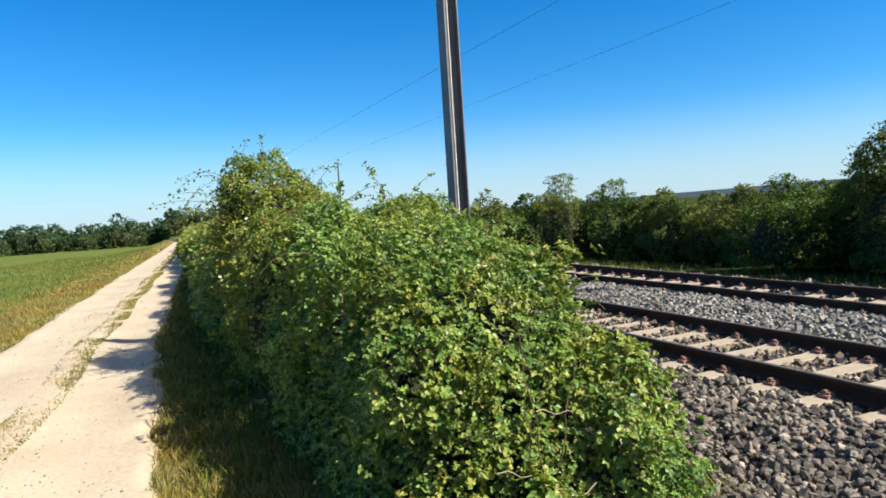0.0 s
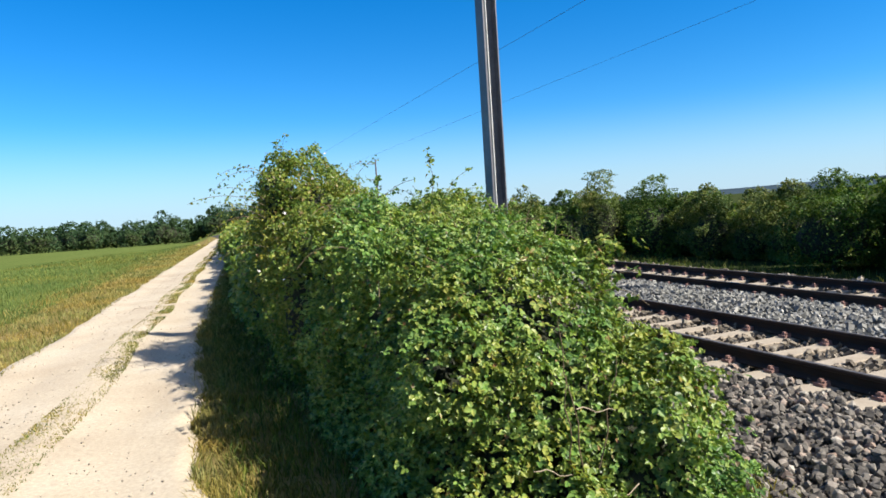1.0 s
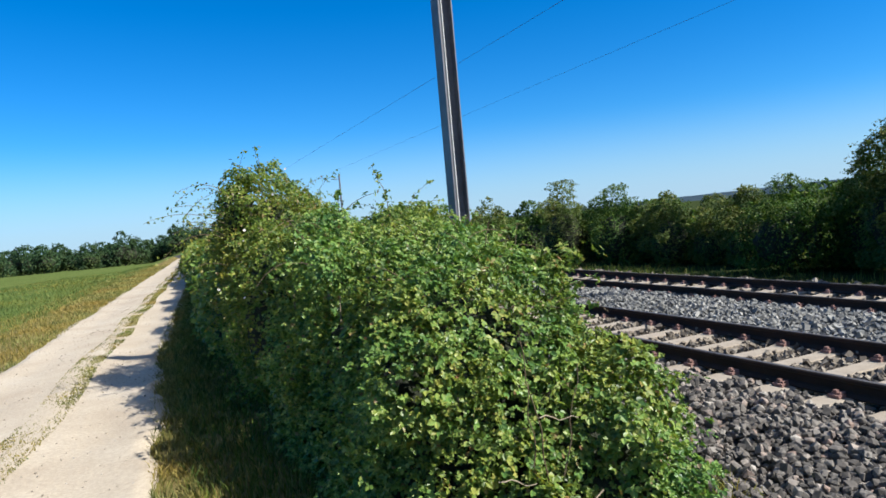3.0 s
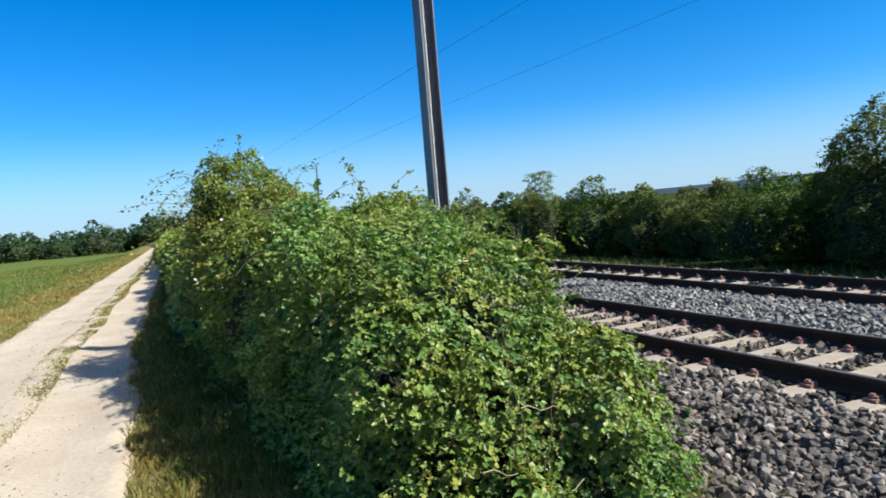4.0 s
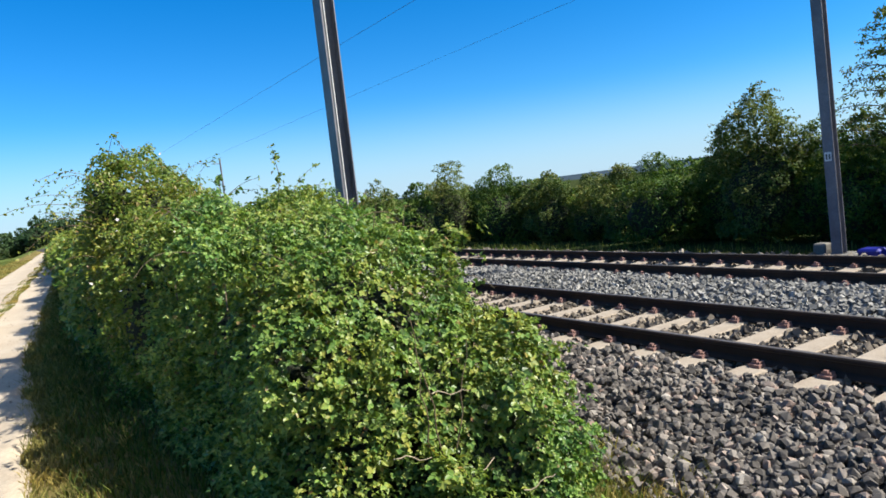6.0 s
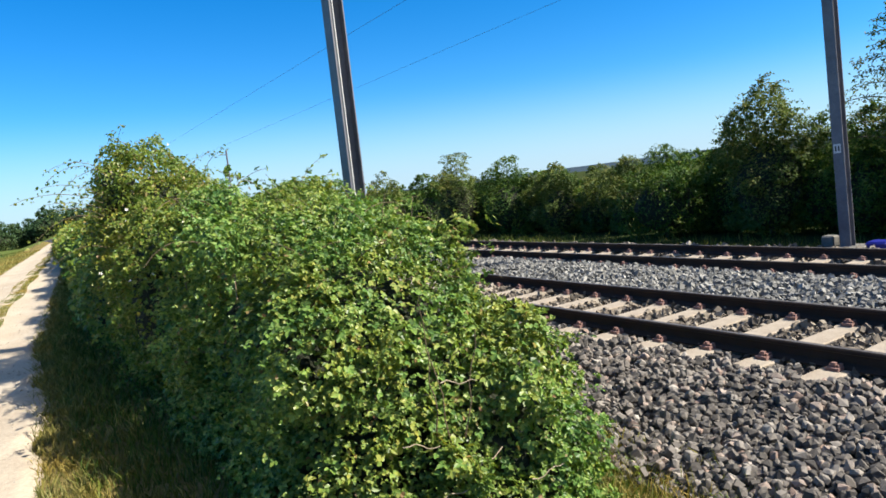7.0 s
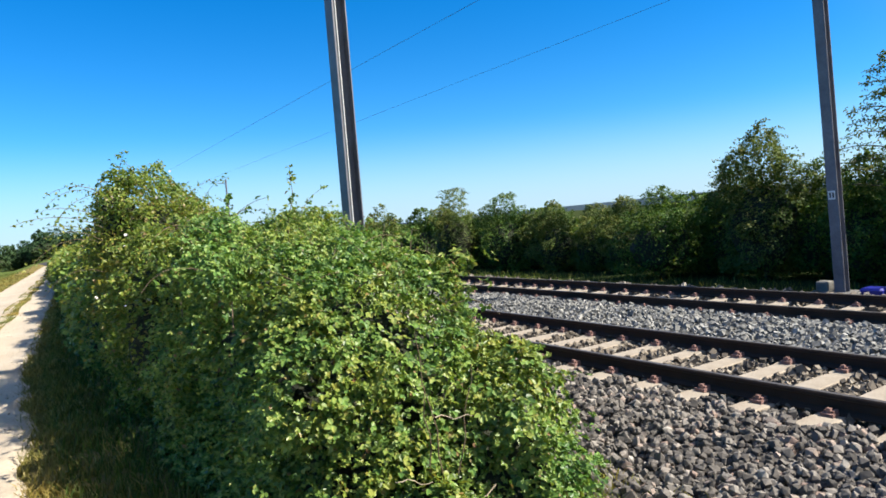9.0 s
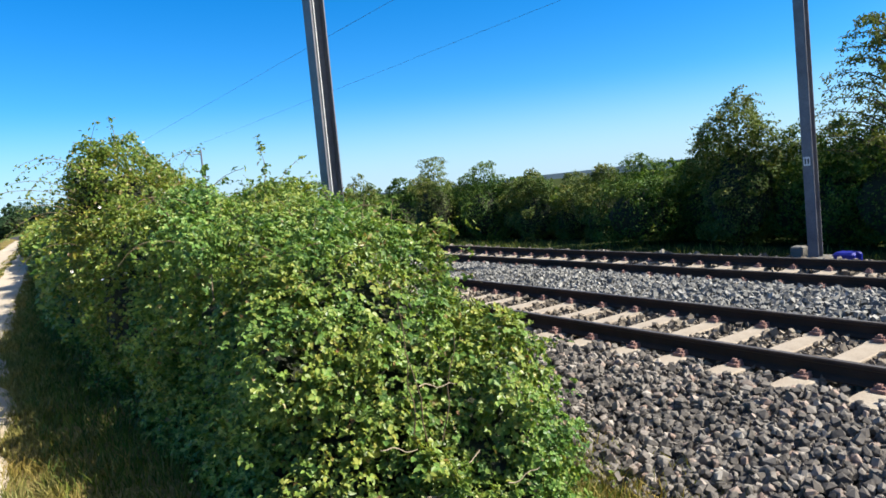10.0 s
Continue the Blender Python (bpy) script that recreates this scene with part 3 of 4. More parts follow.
def make_mast(x, y, height, label, size=0.185, plate=False, lean=0.0, bright_line=False):
    base = float(ground_z(x, y)) if x < 5 else -0.45
    mast = thing("catenary_mast", x, y, base, label, "mast", "catenary masts")
    mast.matrix_basis = pose(x, y, base, lean, 0, 0)
    outline = h_beam(size * 1.06, size * 0.92)
    n = len(outline)
    verts = [(px, py, z) for z in (0.0, height - base) for px, py in outline]
    faces = [(k, (k + 1) % n, n + (k + 1) % n, n + k) for k in range(n)] + [tuple(range(n))[::-1], tuple(range(n, 2 * n))]
    part("column", mesh_of("column", verts, faces, M_MAST), mast)
    # An added white rod draws a second bright line beside the lit flange edge.
    if bright_line:
        px = -size * 0.46 + 0.050
        v, f = tube([(px, -0.098, 0.3), (px, -0.098, height - base - 0.3)], 0.009, 8)
        part("bright_line_rod", mesh_of("bright_line_rod", v, f, M_PLATE, True), mast, "thin white rod added to draw the mast's second bright line")
    part("footing", box_mesh("footing", -0.32, 0.32, -0.32, 0.32, -0.25, 0.20, M_CONCRETE, 0.02), mast, "concrete footing, shade put into its dull colour")
    if plate:
        s = size / 2
        pl = part("number_plate", box_mesh("number_plate", -s - 0.008, -s - 0.002, -0.055, 0.075, 1.61 - base - 0.085, 1.61 - base + 0.085, M_PLATE, 0.001), mast, "small white plate with black bars")
        for y0, y1 in ((-0.035, -0.005), (0.02, 0.05)):
            part("bar", box_mesh("bar", -s - 0.011, -s - 0.0085, y0, y1, 1.61 - base - 0.05, 1.61 - base + 0.05, M_INK, 0), pl)
    return mast


make_mast(3.78, 8.06, 6.3, "tall grey steel H section mast rising behind the bramble hedge", 0.215, bright_line=True)
make_mast(13.2, 6.58, 7.9, "tall grey steel mast beside the far track", 0.19, True, -1.3)


def make_far_pole():
    x, y = 13.2, 49.0
    pole = thing("line_pole", x, y, -0.45, "thin dark distant line pole with two short arms", "pole")
    v, f = tube([(0, 0, 0), (0, 0, 6.4)], [0.08, 0.06], 8)
    part("shaft", mesh_of("shaft", v, f, M_MAST, True), pole)
    for z in (6.1, 4.9):
        v, f = tube([(-0.62, 0, z), (0, 0, z - 0.02)], 0.03, 6)
        part("arm", mesh_of("arm", v, f, M_MAST, True), pole)


make_far_pole()
for wx, wz in ((10.52, 5.42), (6.6, 5.2)):
    v, f = tube([(0, yy, 0.02 * math.sin(yy * 0.1)) for yy in range(-40, 200, 8)], 0.0036, 5)
    ob = part("overhead_wire", mesh_of("overhead_wire", v, f, M_WIRE, True), None, "", pose(wx, 0, wz))
    tagged(ob, "thin dark overhead wire strung above the track", "wire", "overhead wires", "structure")

box = part("junction_box", box_mesh("junction_box", -0.13, 0.13, -0.12, 0.12, -0.25, 0.36, M_CONCRETE, 0.025), None, "", pose(13.25, 6.93, -0.42))
tagged(box, "small concrete box beside the mast foot, tree shade put into its colour", "box")
drum = part("blue_crate", box_mesh("blue_crate", -0.20, 0.20, -0.20, 0.20, 0, 0.27, M_BLUE, 0.04), None, "", pose(13.45, 6.12, -0.45))
tagged(drum, "bright blue plastic crate behind the mast", "crate")


# ---- hedges and shrubs ----
def shell(lumps, density, clump=3.2, amp=0.16, deep=0.10, gaps=0.25, seed=0, floor_z=-0.25):
    """Points and outward directions on the joined outside of egg-shaped lumps, roughened by noise."""
    L = np.array(lumps, float)
    pts, nrm = [], []
    for i, (cx, cy, cz, rx, ry, rz) in enumerate(L):
        area = 4 * np.pi * (((rx * ry) ** 1.6 + (rx * rz) ** 1.6 + (ry * rz) ** 1.6) / 3) ** (1 / 1.6)
        d = unit(rng.normal(0, 1, (int(area * density), 3)))
        c, r = np.array([cx, cy, cz]), np.array([rx, ry, rz])
        base = c + r * d
        bump = vnoise(base * clump, seed) * 0.6 + vnoise(base * clump * 2.3, seed + 1) * 0.4
        p = c + r * d * (1 + amp * bump - np.abs(rng.normal(0, deep, len(d))))[:, None]
        keep = p[:, 2] > floor_z
        keep &= (vnoise(base * clump * 1.7, seed + 2) + rng.normal(0, 0.25, len(d))) > -1 + gaps
        for j, o in enumerate(L):
            if j != i:
                keep &= (((p - o[:3]) / o[3:]) ** 2).sum(1) > 0.68
        pts.append(p[keep])
        nrm.append(unit(d / r)[keep])
    return np.concatenate(pts), np.concatenate(nrm)


# Solid lumps behind the leaves; their dark colour stands in for inner shade.
def core_mesh(lumps, scale, mat, detail=3):
    bm = bmesh.new()
    for cx, cy, cz, rx, ry, rz in lumps:
        made = bmesh.ops.create_icosphere(bm, subdivisions=detail, radius=1)["verts"]
        for v in made:
            k = scale * (1 + 0.12 * noise.noise(v.co * 2.5 + Vector((cx, cy, cz))))
            v.co = Vector((cx + v.co.x * rx * k, cy + v.co.y * ry * k, cz + v.co.z * rz * k))
    me = bpy.data.meshes.new("shade_core")
    bm.to_mesh(me)
    bm.free()
    me.materials.append(mat)
    return me


def arch(start, way, length, droop, n=7):
    """Points of a shoot that rises and bends over."""
    p, d, out = np.array(start, float), unit(np.array(way, float)), []
    for i in range(n):
        out.append(p.copy())
        p = p + d * length / (n - 1)
        d = unit(d + np.array([0, 0, -droop / (n - 1)]))
    return np.array(out)


def shoot_leaves(curve, count, spread):
    k = rng.uniform(0.15, 1, count) * (len(curve) - 1)
    i = np.minimum(k.astype(int), len(curve) - 2)
    p = curve[i] + (curve[i + 1] - curve[i]) * (k - i)[:, None]
    off = rng.normal(0, 1, (count, 3))
    return p + unit(off) * rng.uniform(0.3, 1, (count, 1)) * spread, unit(off) + np.array([0, 0, 0.8])


def sprays(p, d, count, leaves, length, spread):
    """Leafy side shoots that grow out of a hedge and bend over: leaf places and directions."""
    i = rng.integers(len(p), size=count)
    way = unit(d[i] * 0.8 + np.array([0, 0, 0.45]) + rng.normal(0, 0.45, (count, 3)))
    ln = length * rng.uniform(0.5, 1.3, count)
    s = rng.uniform(0.1, 1, (count, leaves))
    at = p[i][:, None] - 0.06 * d[i][:, None] + (ln[:, None] * s)[..., None] * way[:, None]
    at[..., 2] -= 0.55 * ln[:, None] * s ** 2
    at += rng.normal(0, spread, at.shape) * np.array([1, 1, 0.6])
    face = unit(d[i] * 0.6 + np.array([0.35, -0.35, 0.9]) + rng.normal(0, 0.3, (count, 3)))
    return at.reshape(-1, 3), np.repeat(face, leaves, 0)


UP = np.array([0.28, -0.28, 0.6])      # leaves turn up and to the light
# the hedge as a body of soft-edged planes: outward direction, a point on it
HEDGE_PLANES = [((-1.0, -0.10, 0.10), (1.14, 3.4, 0.35)), ((-0.78, -0.10, 0.62), (1.20, 3.6, 1.20)), ((0.0, -0.13, 1.0), (0, 5.0, 1.68)),
                ((-0.40, -0.86, 0.30), (1.95, 2.72, 0.30)), ((-0.10, -0.66, 0.75), (1.9, 2.94, 0.66)), ((0.97, -0.16, 0.16), (2.94, 4.0, 0.2)),
                ((0.60, -0.22, 0.80), (2.73, 4.0, 1.20)), ((0.72, -0.46, 0.50), (2.62, 2.66, 0.1)), ((0.0, 1.0, 0.1), (0, 8.3, 1.0)), ((-0.60, 0.80, 0.0), (1.05, 6.25, 1.0))]
HOLLOWS = [(1.88, 2.82, 0.62, 0.31), (2.05, 2.74, 0.34, 0.24), (1.42, 3.15, 0.95, 0.20), (1.62, 3.3, 1.12, 0.16), (1.45, 4.6, 1.36, 0.22), (1.3, 6.2, 1.42, 0.25),
           (1.6, 2.75, 0.16, 0.17), (2.45, 2.65, 0.36, 0.16), (1.16, 4.1, 0.42, 0.2), (1.06, 5.3, 0.6, 0.22)]
CORE_LUMPS = [(1.46, 5.0, 0.42, 0.27, 1.3, 0.6), (2.5, 6.4, 0.6, 0.5, 1.2, 0.8), (2.05, 4.7, 0.35, 0.62, 1.45, 0.85), (1.9, 5.7, 0.5, 0.5, 1.0, 0.85), (2.28, 3.45, -0.05, 0.55, 0.6, 0.55), (2.45, 6.6, 0.35, 0.5, 1.5, 0.75), (1.62, 4.4, 0.2, 0.36, 1.2, 0.6)]


def hedge_depth(p):
    """How far outside the hedge's uneven surface a point lies; negative within."""
    total = 0
    for way, at in HEDGE_PLANES:
        way = np.array(way) / np.linalg.norm(way)
        total = total + np.exp(np.clip((p - np.array(at)) @ way / 0.075, -30, 30))
    out = 0.075 * np.log(total)
    out = out - 0.15 * vnoise(p * 1.9, 41) - 0.14 * vnoise(p * 4.3, 42) - 0.04 * vnoise(p * 9.0, 43)
    for x, y, z, r in HOLLOWS:
        out = np.maximum(out, 1.1 * (r - np.linalg.norm(p - np.array([x, y, z]), axis=1)))
    return out


def hedge_sites(count, thick):
    """Points in the leafy skin of the hedge and the outward direction at each."""
    pts = []
    have = 0
    while have < count:
        q = rng.uniform((0.75, 2.0, -0.32), (3.5, 8.5, 2.0), (200000, 3))
        dq = hedge_depth(q)
        keep = (dq < 0.0) & (dq > -thick * rng.uniform(0, 1, len(q)) ** 0.7)
        keep &= rng.uniform(0, 1, len(q)) < np.where(q[:, 1] < 4.6, 1.0, 0.62)
        pts.append(q[keep])
        have += int(keep.sum())
    p = np.concatenate(pts)[:count]
    here = hedge_depth(p)
    grad = np.stack([hedge_depth(p + 0.04 * np.eye(3)[k]) - here for k in range(3)], 1)
    return p, unit(grad + 1e-6)


def make_bramble():
    hedge = thing("bramble_hedge", 0, 0, 0, "dense sunlit green bramble hedge between farm path and railway", "hedge")
    part("shade_core", core_mesh(CORE_LUMPS, 0.95, M_CORE), hedge, "solid dark core, inner shade put into its colour")
    p, d = hedge_sites(36000, 0.19)
    size = 0.021 + 0.027 * rng.uniform(0, 1, len(p)) ** 1.5
    single = np.zeros(len(p), bool)
    front = np.flatnonzero((p[:, 1] < 3.6) & (p[:, 2] > 0.2) & ((p * d).sum(1) < 0.6))
    single[rng.choice(front, 300, replace=False)] = True
    ob = part("leaves", trefoil_mesh("leaves", p[~single], d[~single] * 0.8 + UP, size[~single], M_BRAMBLE, 0.5), hedge)
    ob["kind"] = "stuff"
    a, e = sprays(p, d, 1700, 8, 0.24, 0.02)
    ob = part("spray_leaves", trefoil_mesh("spray_leaves", a, e, rng.uniform(0.018, 0.040, len(a)), M_BRAMBLE, 0.4), hedge)
    ob["kind"] = "stuff"
    v, f = trefoil()
    one = mesh_of("leaf", v, f, M_BRAMBLE_ONE)
    for q, e in zip(p[single], d[single]):
        face = Vector(unit(e * 0.8 + UP + rng.normal(0, 0.35, 3)))
        turn = face.to_track_quat("Z", "Y").to_matrix().to_4x4()
        part("leaf", one, hedge, "", Matrix.Translation(q + 0.02 * e) @ turn @ pose(0, 0, 0, 0, 0, random.uniform(90, 270)) @ Matrix.Scale(random.uniform(0.034, 0.056), 4))
    lp, ld = [], []
    for k in range(60):
        i = rng.integers(len(p))
        way = d[i] * 0.8 + np.array([rng.normal(0, 0.5), rng.normal(0, 0.5), 0.9])
        c = arch(p[i] - d[i] * 0.22, way, rng.uniform(0.35, 0.65), rng.uniform(1.2, 2.6))
        v, f = tube(c, np.linspace(0.0045, 0.002, len(c)), 5)
        part("stem", mesh_of("stem", v, f, M_TWIG, True), hedge)
        a, e = shoot_leaves(c, 9, 0.045)
        lp.append(a), ld.append(e)
    # longer shoots standing out of the top
    tops = np.flatnonzero((d[:, 2] > 0.55) & (p[:, 2] > 1.2))
    for i in rng.choice(tops, 55, replace=False):
        c = arch(p[i] - np.array([0, 0, 0.15]), (rng.normal(0, 0.45), rng.normal(0, 0.35), 1.0), rng.uniform(0.32, 0.60), rng.uniform(0.8, 2.4))
        v, f = tube(c, np.linspace(0.004, 0.0018, len(c)), 5)
        part("stem", mesh_of("stem", v, f, M_TWIG, True), hedge)
        a, e = shoot_leaves(c, 11, 0.04)
        lp.append(a), ld.append(e)
    lp, ld = np.concatenate(lp), np.concatenate(ld)
    ob = part("shoot_leaves", trefoil_mesh("shoot_leaves", lp, ld, rng.uniform(0.022, 0.045, len(lp)), M_BRAMBLE, 0.6), hedge)
    ob["kind"] = "stuff"
    # dry upright canes standing in the hollow in the middle of the front, a few lying across it
    for sx, sy, top in ((1.80, 2.98, 1.18), (1.90, 2.98, 0.95), (1.74, 3.0, 0.88)):
        c = arch((sx, sy, 0.35), (rng.normal(0, 0.14), -0.06, 1), top - 0.35, rng.uniform(0.1, 0.6))
        c[:, 0] += 0.015 * np.sin(np.arange(len(c)) * 1.9 + sx * 9)
        v, f = tube(c, np.linspace(0.0042, 0.0022, len(c)), 6)
        part("cane", mesh_of("cane", v, f, M_TWIG, True), hedge, "dry brown cane")
    for sx, sy, sz, wx in ((1.50, 2.98, 0.42, 0.4), (2.0, 2.80, 0.30, -0.3), (1.75, 2.95, 0.70, 0.35), (2.1, 2.70, 0.12, 0.3), (1.6, 2.85, 0.12, 0.35)):
        c = arch((sx, sy, sz), (wx, -0.05, rng.uniform(-0.12, 0.12)), 0.22, rng.uniform(-0.3, 0.6))
        c[:, 2] += 0.012 * np.sin(np.arange(len(c)) * 1.6 + sx * 7)
        v, f = tube(c, np.linspace(0.0042, 0.0022, len(c)), 6)
        part("cane", mesh_of("cane", v, f, M_STRAW, True), hedge, "pale dead bramble cane")


make_bramble()
ROSE_LUMPS = [(1.06, 8.8, 1.92, 0.30, 0.5, 0.70), (1.42, 9.0, 1.30, 0.70, 1.2, 1.36), (2.15, 9.3, 1.12, 0.72, 1.1, 1.00),
              (1.75, 10.4, 1.00, 0.8, 1.2, 1.30), (1.20, 7.5, 0.85, 0.52, 1.0, 1.10), (1.75, 7.9, 0.95, 0.6, 0.9, 0.95)]


def flower_mesh(name, at, size):
    pieces = []
    for q, s in zip(at, size):
        face = Vector(rng.normal(0, 0.6, 3) + np.array([0, -0.6, 0.8])).to_track_quat("Z", "Y").to_matrix()
        rim = [(math.cos(a) * (1 if k % 2 else 0.55), math.sin(a) * (1 if k % 2 else 0.55), 0.25 if k % 2 else 0.12) for k, a in enumerate(np.arange(10) * math.pi / 5)]
        v = np.array([face @ Vector(c) * s for c in [(0, 0, 0)] + rim]) + q
        pieces.append((v, np.array([(0, k + 1, (k + 1) % 10 + 1) for k in range(10)])))
    v, f = join(pieces)
    return mesh_of(name, v, f, M_PETAL)


def make_rose():
    rose = thing("dog_rose_bush", 0, 0, 0, "tall arching wild rose bush with small pale flowers beside the path", "bush")
    part("shade_core", core_mesh(ROSE_LUMPS, 0.66, M_CORE), rose, "solid dark core, inner shade put into its colour")
    p, d = shell(ROSE_LUMPS, 1050, 1.9, 0.26, 0.14, 0.4, 11)
    ob = part("leaves", leaf_mesh("leaves", p, d + UP, rng.uniform(0.028, 0.06, len(p)), M_ROSE, 0.7, 1.0), rose)
    ob["kind"] = "stuff"
    a, e = sprays(p, d, 1050, 26, 0.38, 0.035)
    ob = part("spray_leaves", leaf_mesh("spray_leaves", a, e, rng.uniform(0.026, 0.055, len(a)), M_ROSE, 0.45), rose)
    ob["kind"] = "stuff"
    lp, ld = [], []
    shoots = [((1.05, 8.7, 2.1), (-0.45, -0.1, 0.8), 0.95, 2.4), ((1.25, 8.9, 2.25), (-0.8, 0, 0.5), 1.0, 2.0), ((0.85, 8.4, 1.75), (-0.9, -0.2, 0.45), 0.95, 1.9),
              ((2.1, 9.2, 2.05), (0.2, -0.1, 0.9), 0.7, 2.0), ((1.8, 9.0, 2.1), (0.4, 0, 0.9), 0.65, 1.6), ((0.8, 8.4, 1.45), (-0.9, 0, 0.3), 0.7, 1.7), ((2.45, 9.1, 1.95), (0.6, 0, 0.6), 0.6, 1.8),
              ((0.85, 8.5, 1.95), (-0.95, -0.1, 0.50), 0.95, 1.0), ((0.88, 8.5, 2.0), (-0.9, 0, 0.75), 0.75, 1.2), ((0.82, 8.4, 1.8), (-0.9, -0.1, 0.62), 0.62, 1.2),
              ((0.80, 8.45, 1.9), (-0.9, 0.1, 0.4), 0.55, 0.6), ((0.95, 8.6, 2.3), (-0.7, 0, 0.55), 0.7, 1.5)]
    for k in range(30):
        i = rng.integers(len(p))
        if p[i, 2] > 1.0:
            shoots.append((p[i] - 0.2 * d[i], d[i] + np.array([0, 0, 0.8]), rng.uniform(0.3, 0.6), rng.uniform(1, 2.2)))
    for s, w, ln, dr in shoots:
        c = arch(s, w, ln, dr)
        v, f = tube(c, np.linspace(0.004, 0.0018, len(c)), 5)
        part("stem", mesh_of("stem", v, f, M_TWIG, True), rose)
        a, e = shoot_leaves(c, 22, 0.06)
        lp.append(a), ld.append(e)
    lp, ld = np.concatenate(lp), np.concatenate(ld)
    ob = part("shoot_leaves", leaf_mesh("shoot_leaves", lp, ld, rng.uniform(0.025, 0.055, len(lp)), M_ROSE, 0.7), rose)
    ob["kind"] = "stuff"
    high = np.flatnonzero((p[:, 2] > 1.1) & (d[:, 1] < 0.3))
    pick = rng.choice(high, 90, replace=False)
    ob = part("flowers", flower_mesh("flowers", p[pick] + 0.05 * d[pick], rng.uniform(0.013, 0.025, 90)), rose, "small pale pink open flowers")
    ob["kind"] = "stuff"


make_rose()


def make_sprig(x, y, z, length, leaves, curl, label, mat):
    """A tall shoot that stands up out of the hedge and sways in the wind; upright as built, base at its foot."""
    sp = thing("hedge_shoot", x, y, z, label, "shoot")
    n = 8
    c = np.stack([curl * np.linspace(0, 1, n) ** 2 + 0.015 * np.sin(np.arange(n) * 1.7), 0.02 * np.sin(np.arange(n)), np.linspace(-0.2, length, n)], 1)
    v, f = tube(c, np.linspace(0.006, 0.002, n), 6)
    part("stem", mesh_of("stem", v, f, M_TWIG, True), sp)
    a, e = shoot_leaves(c, leaves, 0.055)
    ob = part("leaves", leaf_mesh("leaves", a, e, rng.uniform(0.03, 0.055, len(a)), mat, 0.7), sp)
    ob["kind"] = "stuff"
    return sp


TALL_AT, ROSE_AT = (2.02, 5.66, 1.72), (1.35, 8.7, 2.45)
tall_shoot = make_sprig(*TALL_AT, 0.60, 75, -0.07, "tall leafy bramble shoot swaying above the hedge", M_ROSE)
rose_shoot = make_sprig(*ROSE_AT, 0.46, 46, -0.06, "short wild rose shoot swaying above the bush", M_ROSE)


def motions():
    """Wind: the two loose shoots lean to and fro, degrees to the right as seen from the path."""
    tall = [(0, -18), (0.3, -14), (0.7, 7), (1.0, 5), (1.5, -24), (2.0, -13), (2.6, 6), (3.0, -8), (3.5, 10), (4.0, -17), (4.5, 21), (5.0, 15), (5.5, -9), (6.1, 8),
            (6.6, -22), (7.0, -50), (7.5, -22), (8.0, -10), (8.5, 21), (9.0, 13), (9.5, 38), (10.0, 5)]
    rose = [(0, 8), (0.5, 0), (1.0, -38), (1.5, -15), (2.0, -22), (2.8, 0), (3.5, 8), (4.0, 14), (4.5, -42), (5.0, -30), (5.5, -10), (6.2, -20), (7.0, -38), (7.5, 0), (8.0, 5),
            (8.5, -18), (9.0, -28), (9.5, 0), (10.0, 5)]
    walk(tall_shoot, [(t, pose(*TALL_AT, 0, a, -19.5)) for t, a in tall])
    walk(rose_shoot, [(t, pose(*ROSE_AT, 0, a, -9.0)) for t, a in rose])


def hedge_row():
    """The hedge going on along the path into the distance."""
    k, y = 0, 12.0
    while y < 110:
        step = 2.4 if y < 30 else 5.0
        cx = 0.1 + 0.045 * y + 1.0
        h = 1.05 + 0.18 * math.sin(k * 2.1) + random.uniform(-0.08, 0.08)
        big = 1.0 if y < 30 else 1.3
        lumps = [(0, 0, 0.75, 0.95, step * 0.62, h), (0.35 * math.sin(k * 1.3), step * 0.4, 0.7, 0.9, step * 0.5, h * 0.92), (-0.1, -step * 0.3, 0.45, 1.0, step * 0.5, h * 0.9)]
        lumps = [(a, b2, c, r1 * big, r2, r3) for a, b2, c, r1, r2, r3 in lumps]
        bush = thing("hedge_bush", cx, y, 0, "green hedge bush along the farm path", "bush", "hedge bushes along the path")
        part("shade_core", core_mesh(lumps, 0.82, M_CORE, 2), bush)
        near = y < 16
        p, d = shell(lumps, 420 if near else (90 if y < 40 else 34), 2.4, 0.2, 0.1, 0.3, 20 + k)
        s = 0.10 if near else (0.20 if y < 40 else 0.34)
        ob = part("leaves", plain_leaf_mesh("leaves", p, d + UP, rng.uniform(0.6, 1.2, len(p)) * s, M_ROSE if k % 3 else M_BRAMBLE, 0.7), bush)
        ob["kind"] = "stuff"
        y += step
        k += 1


hedge_row()


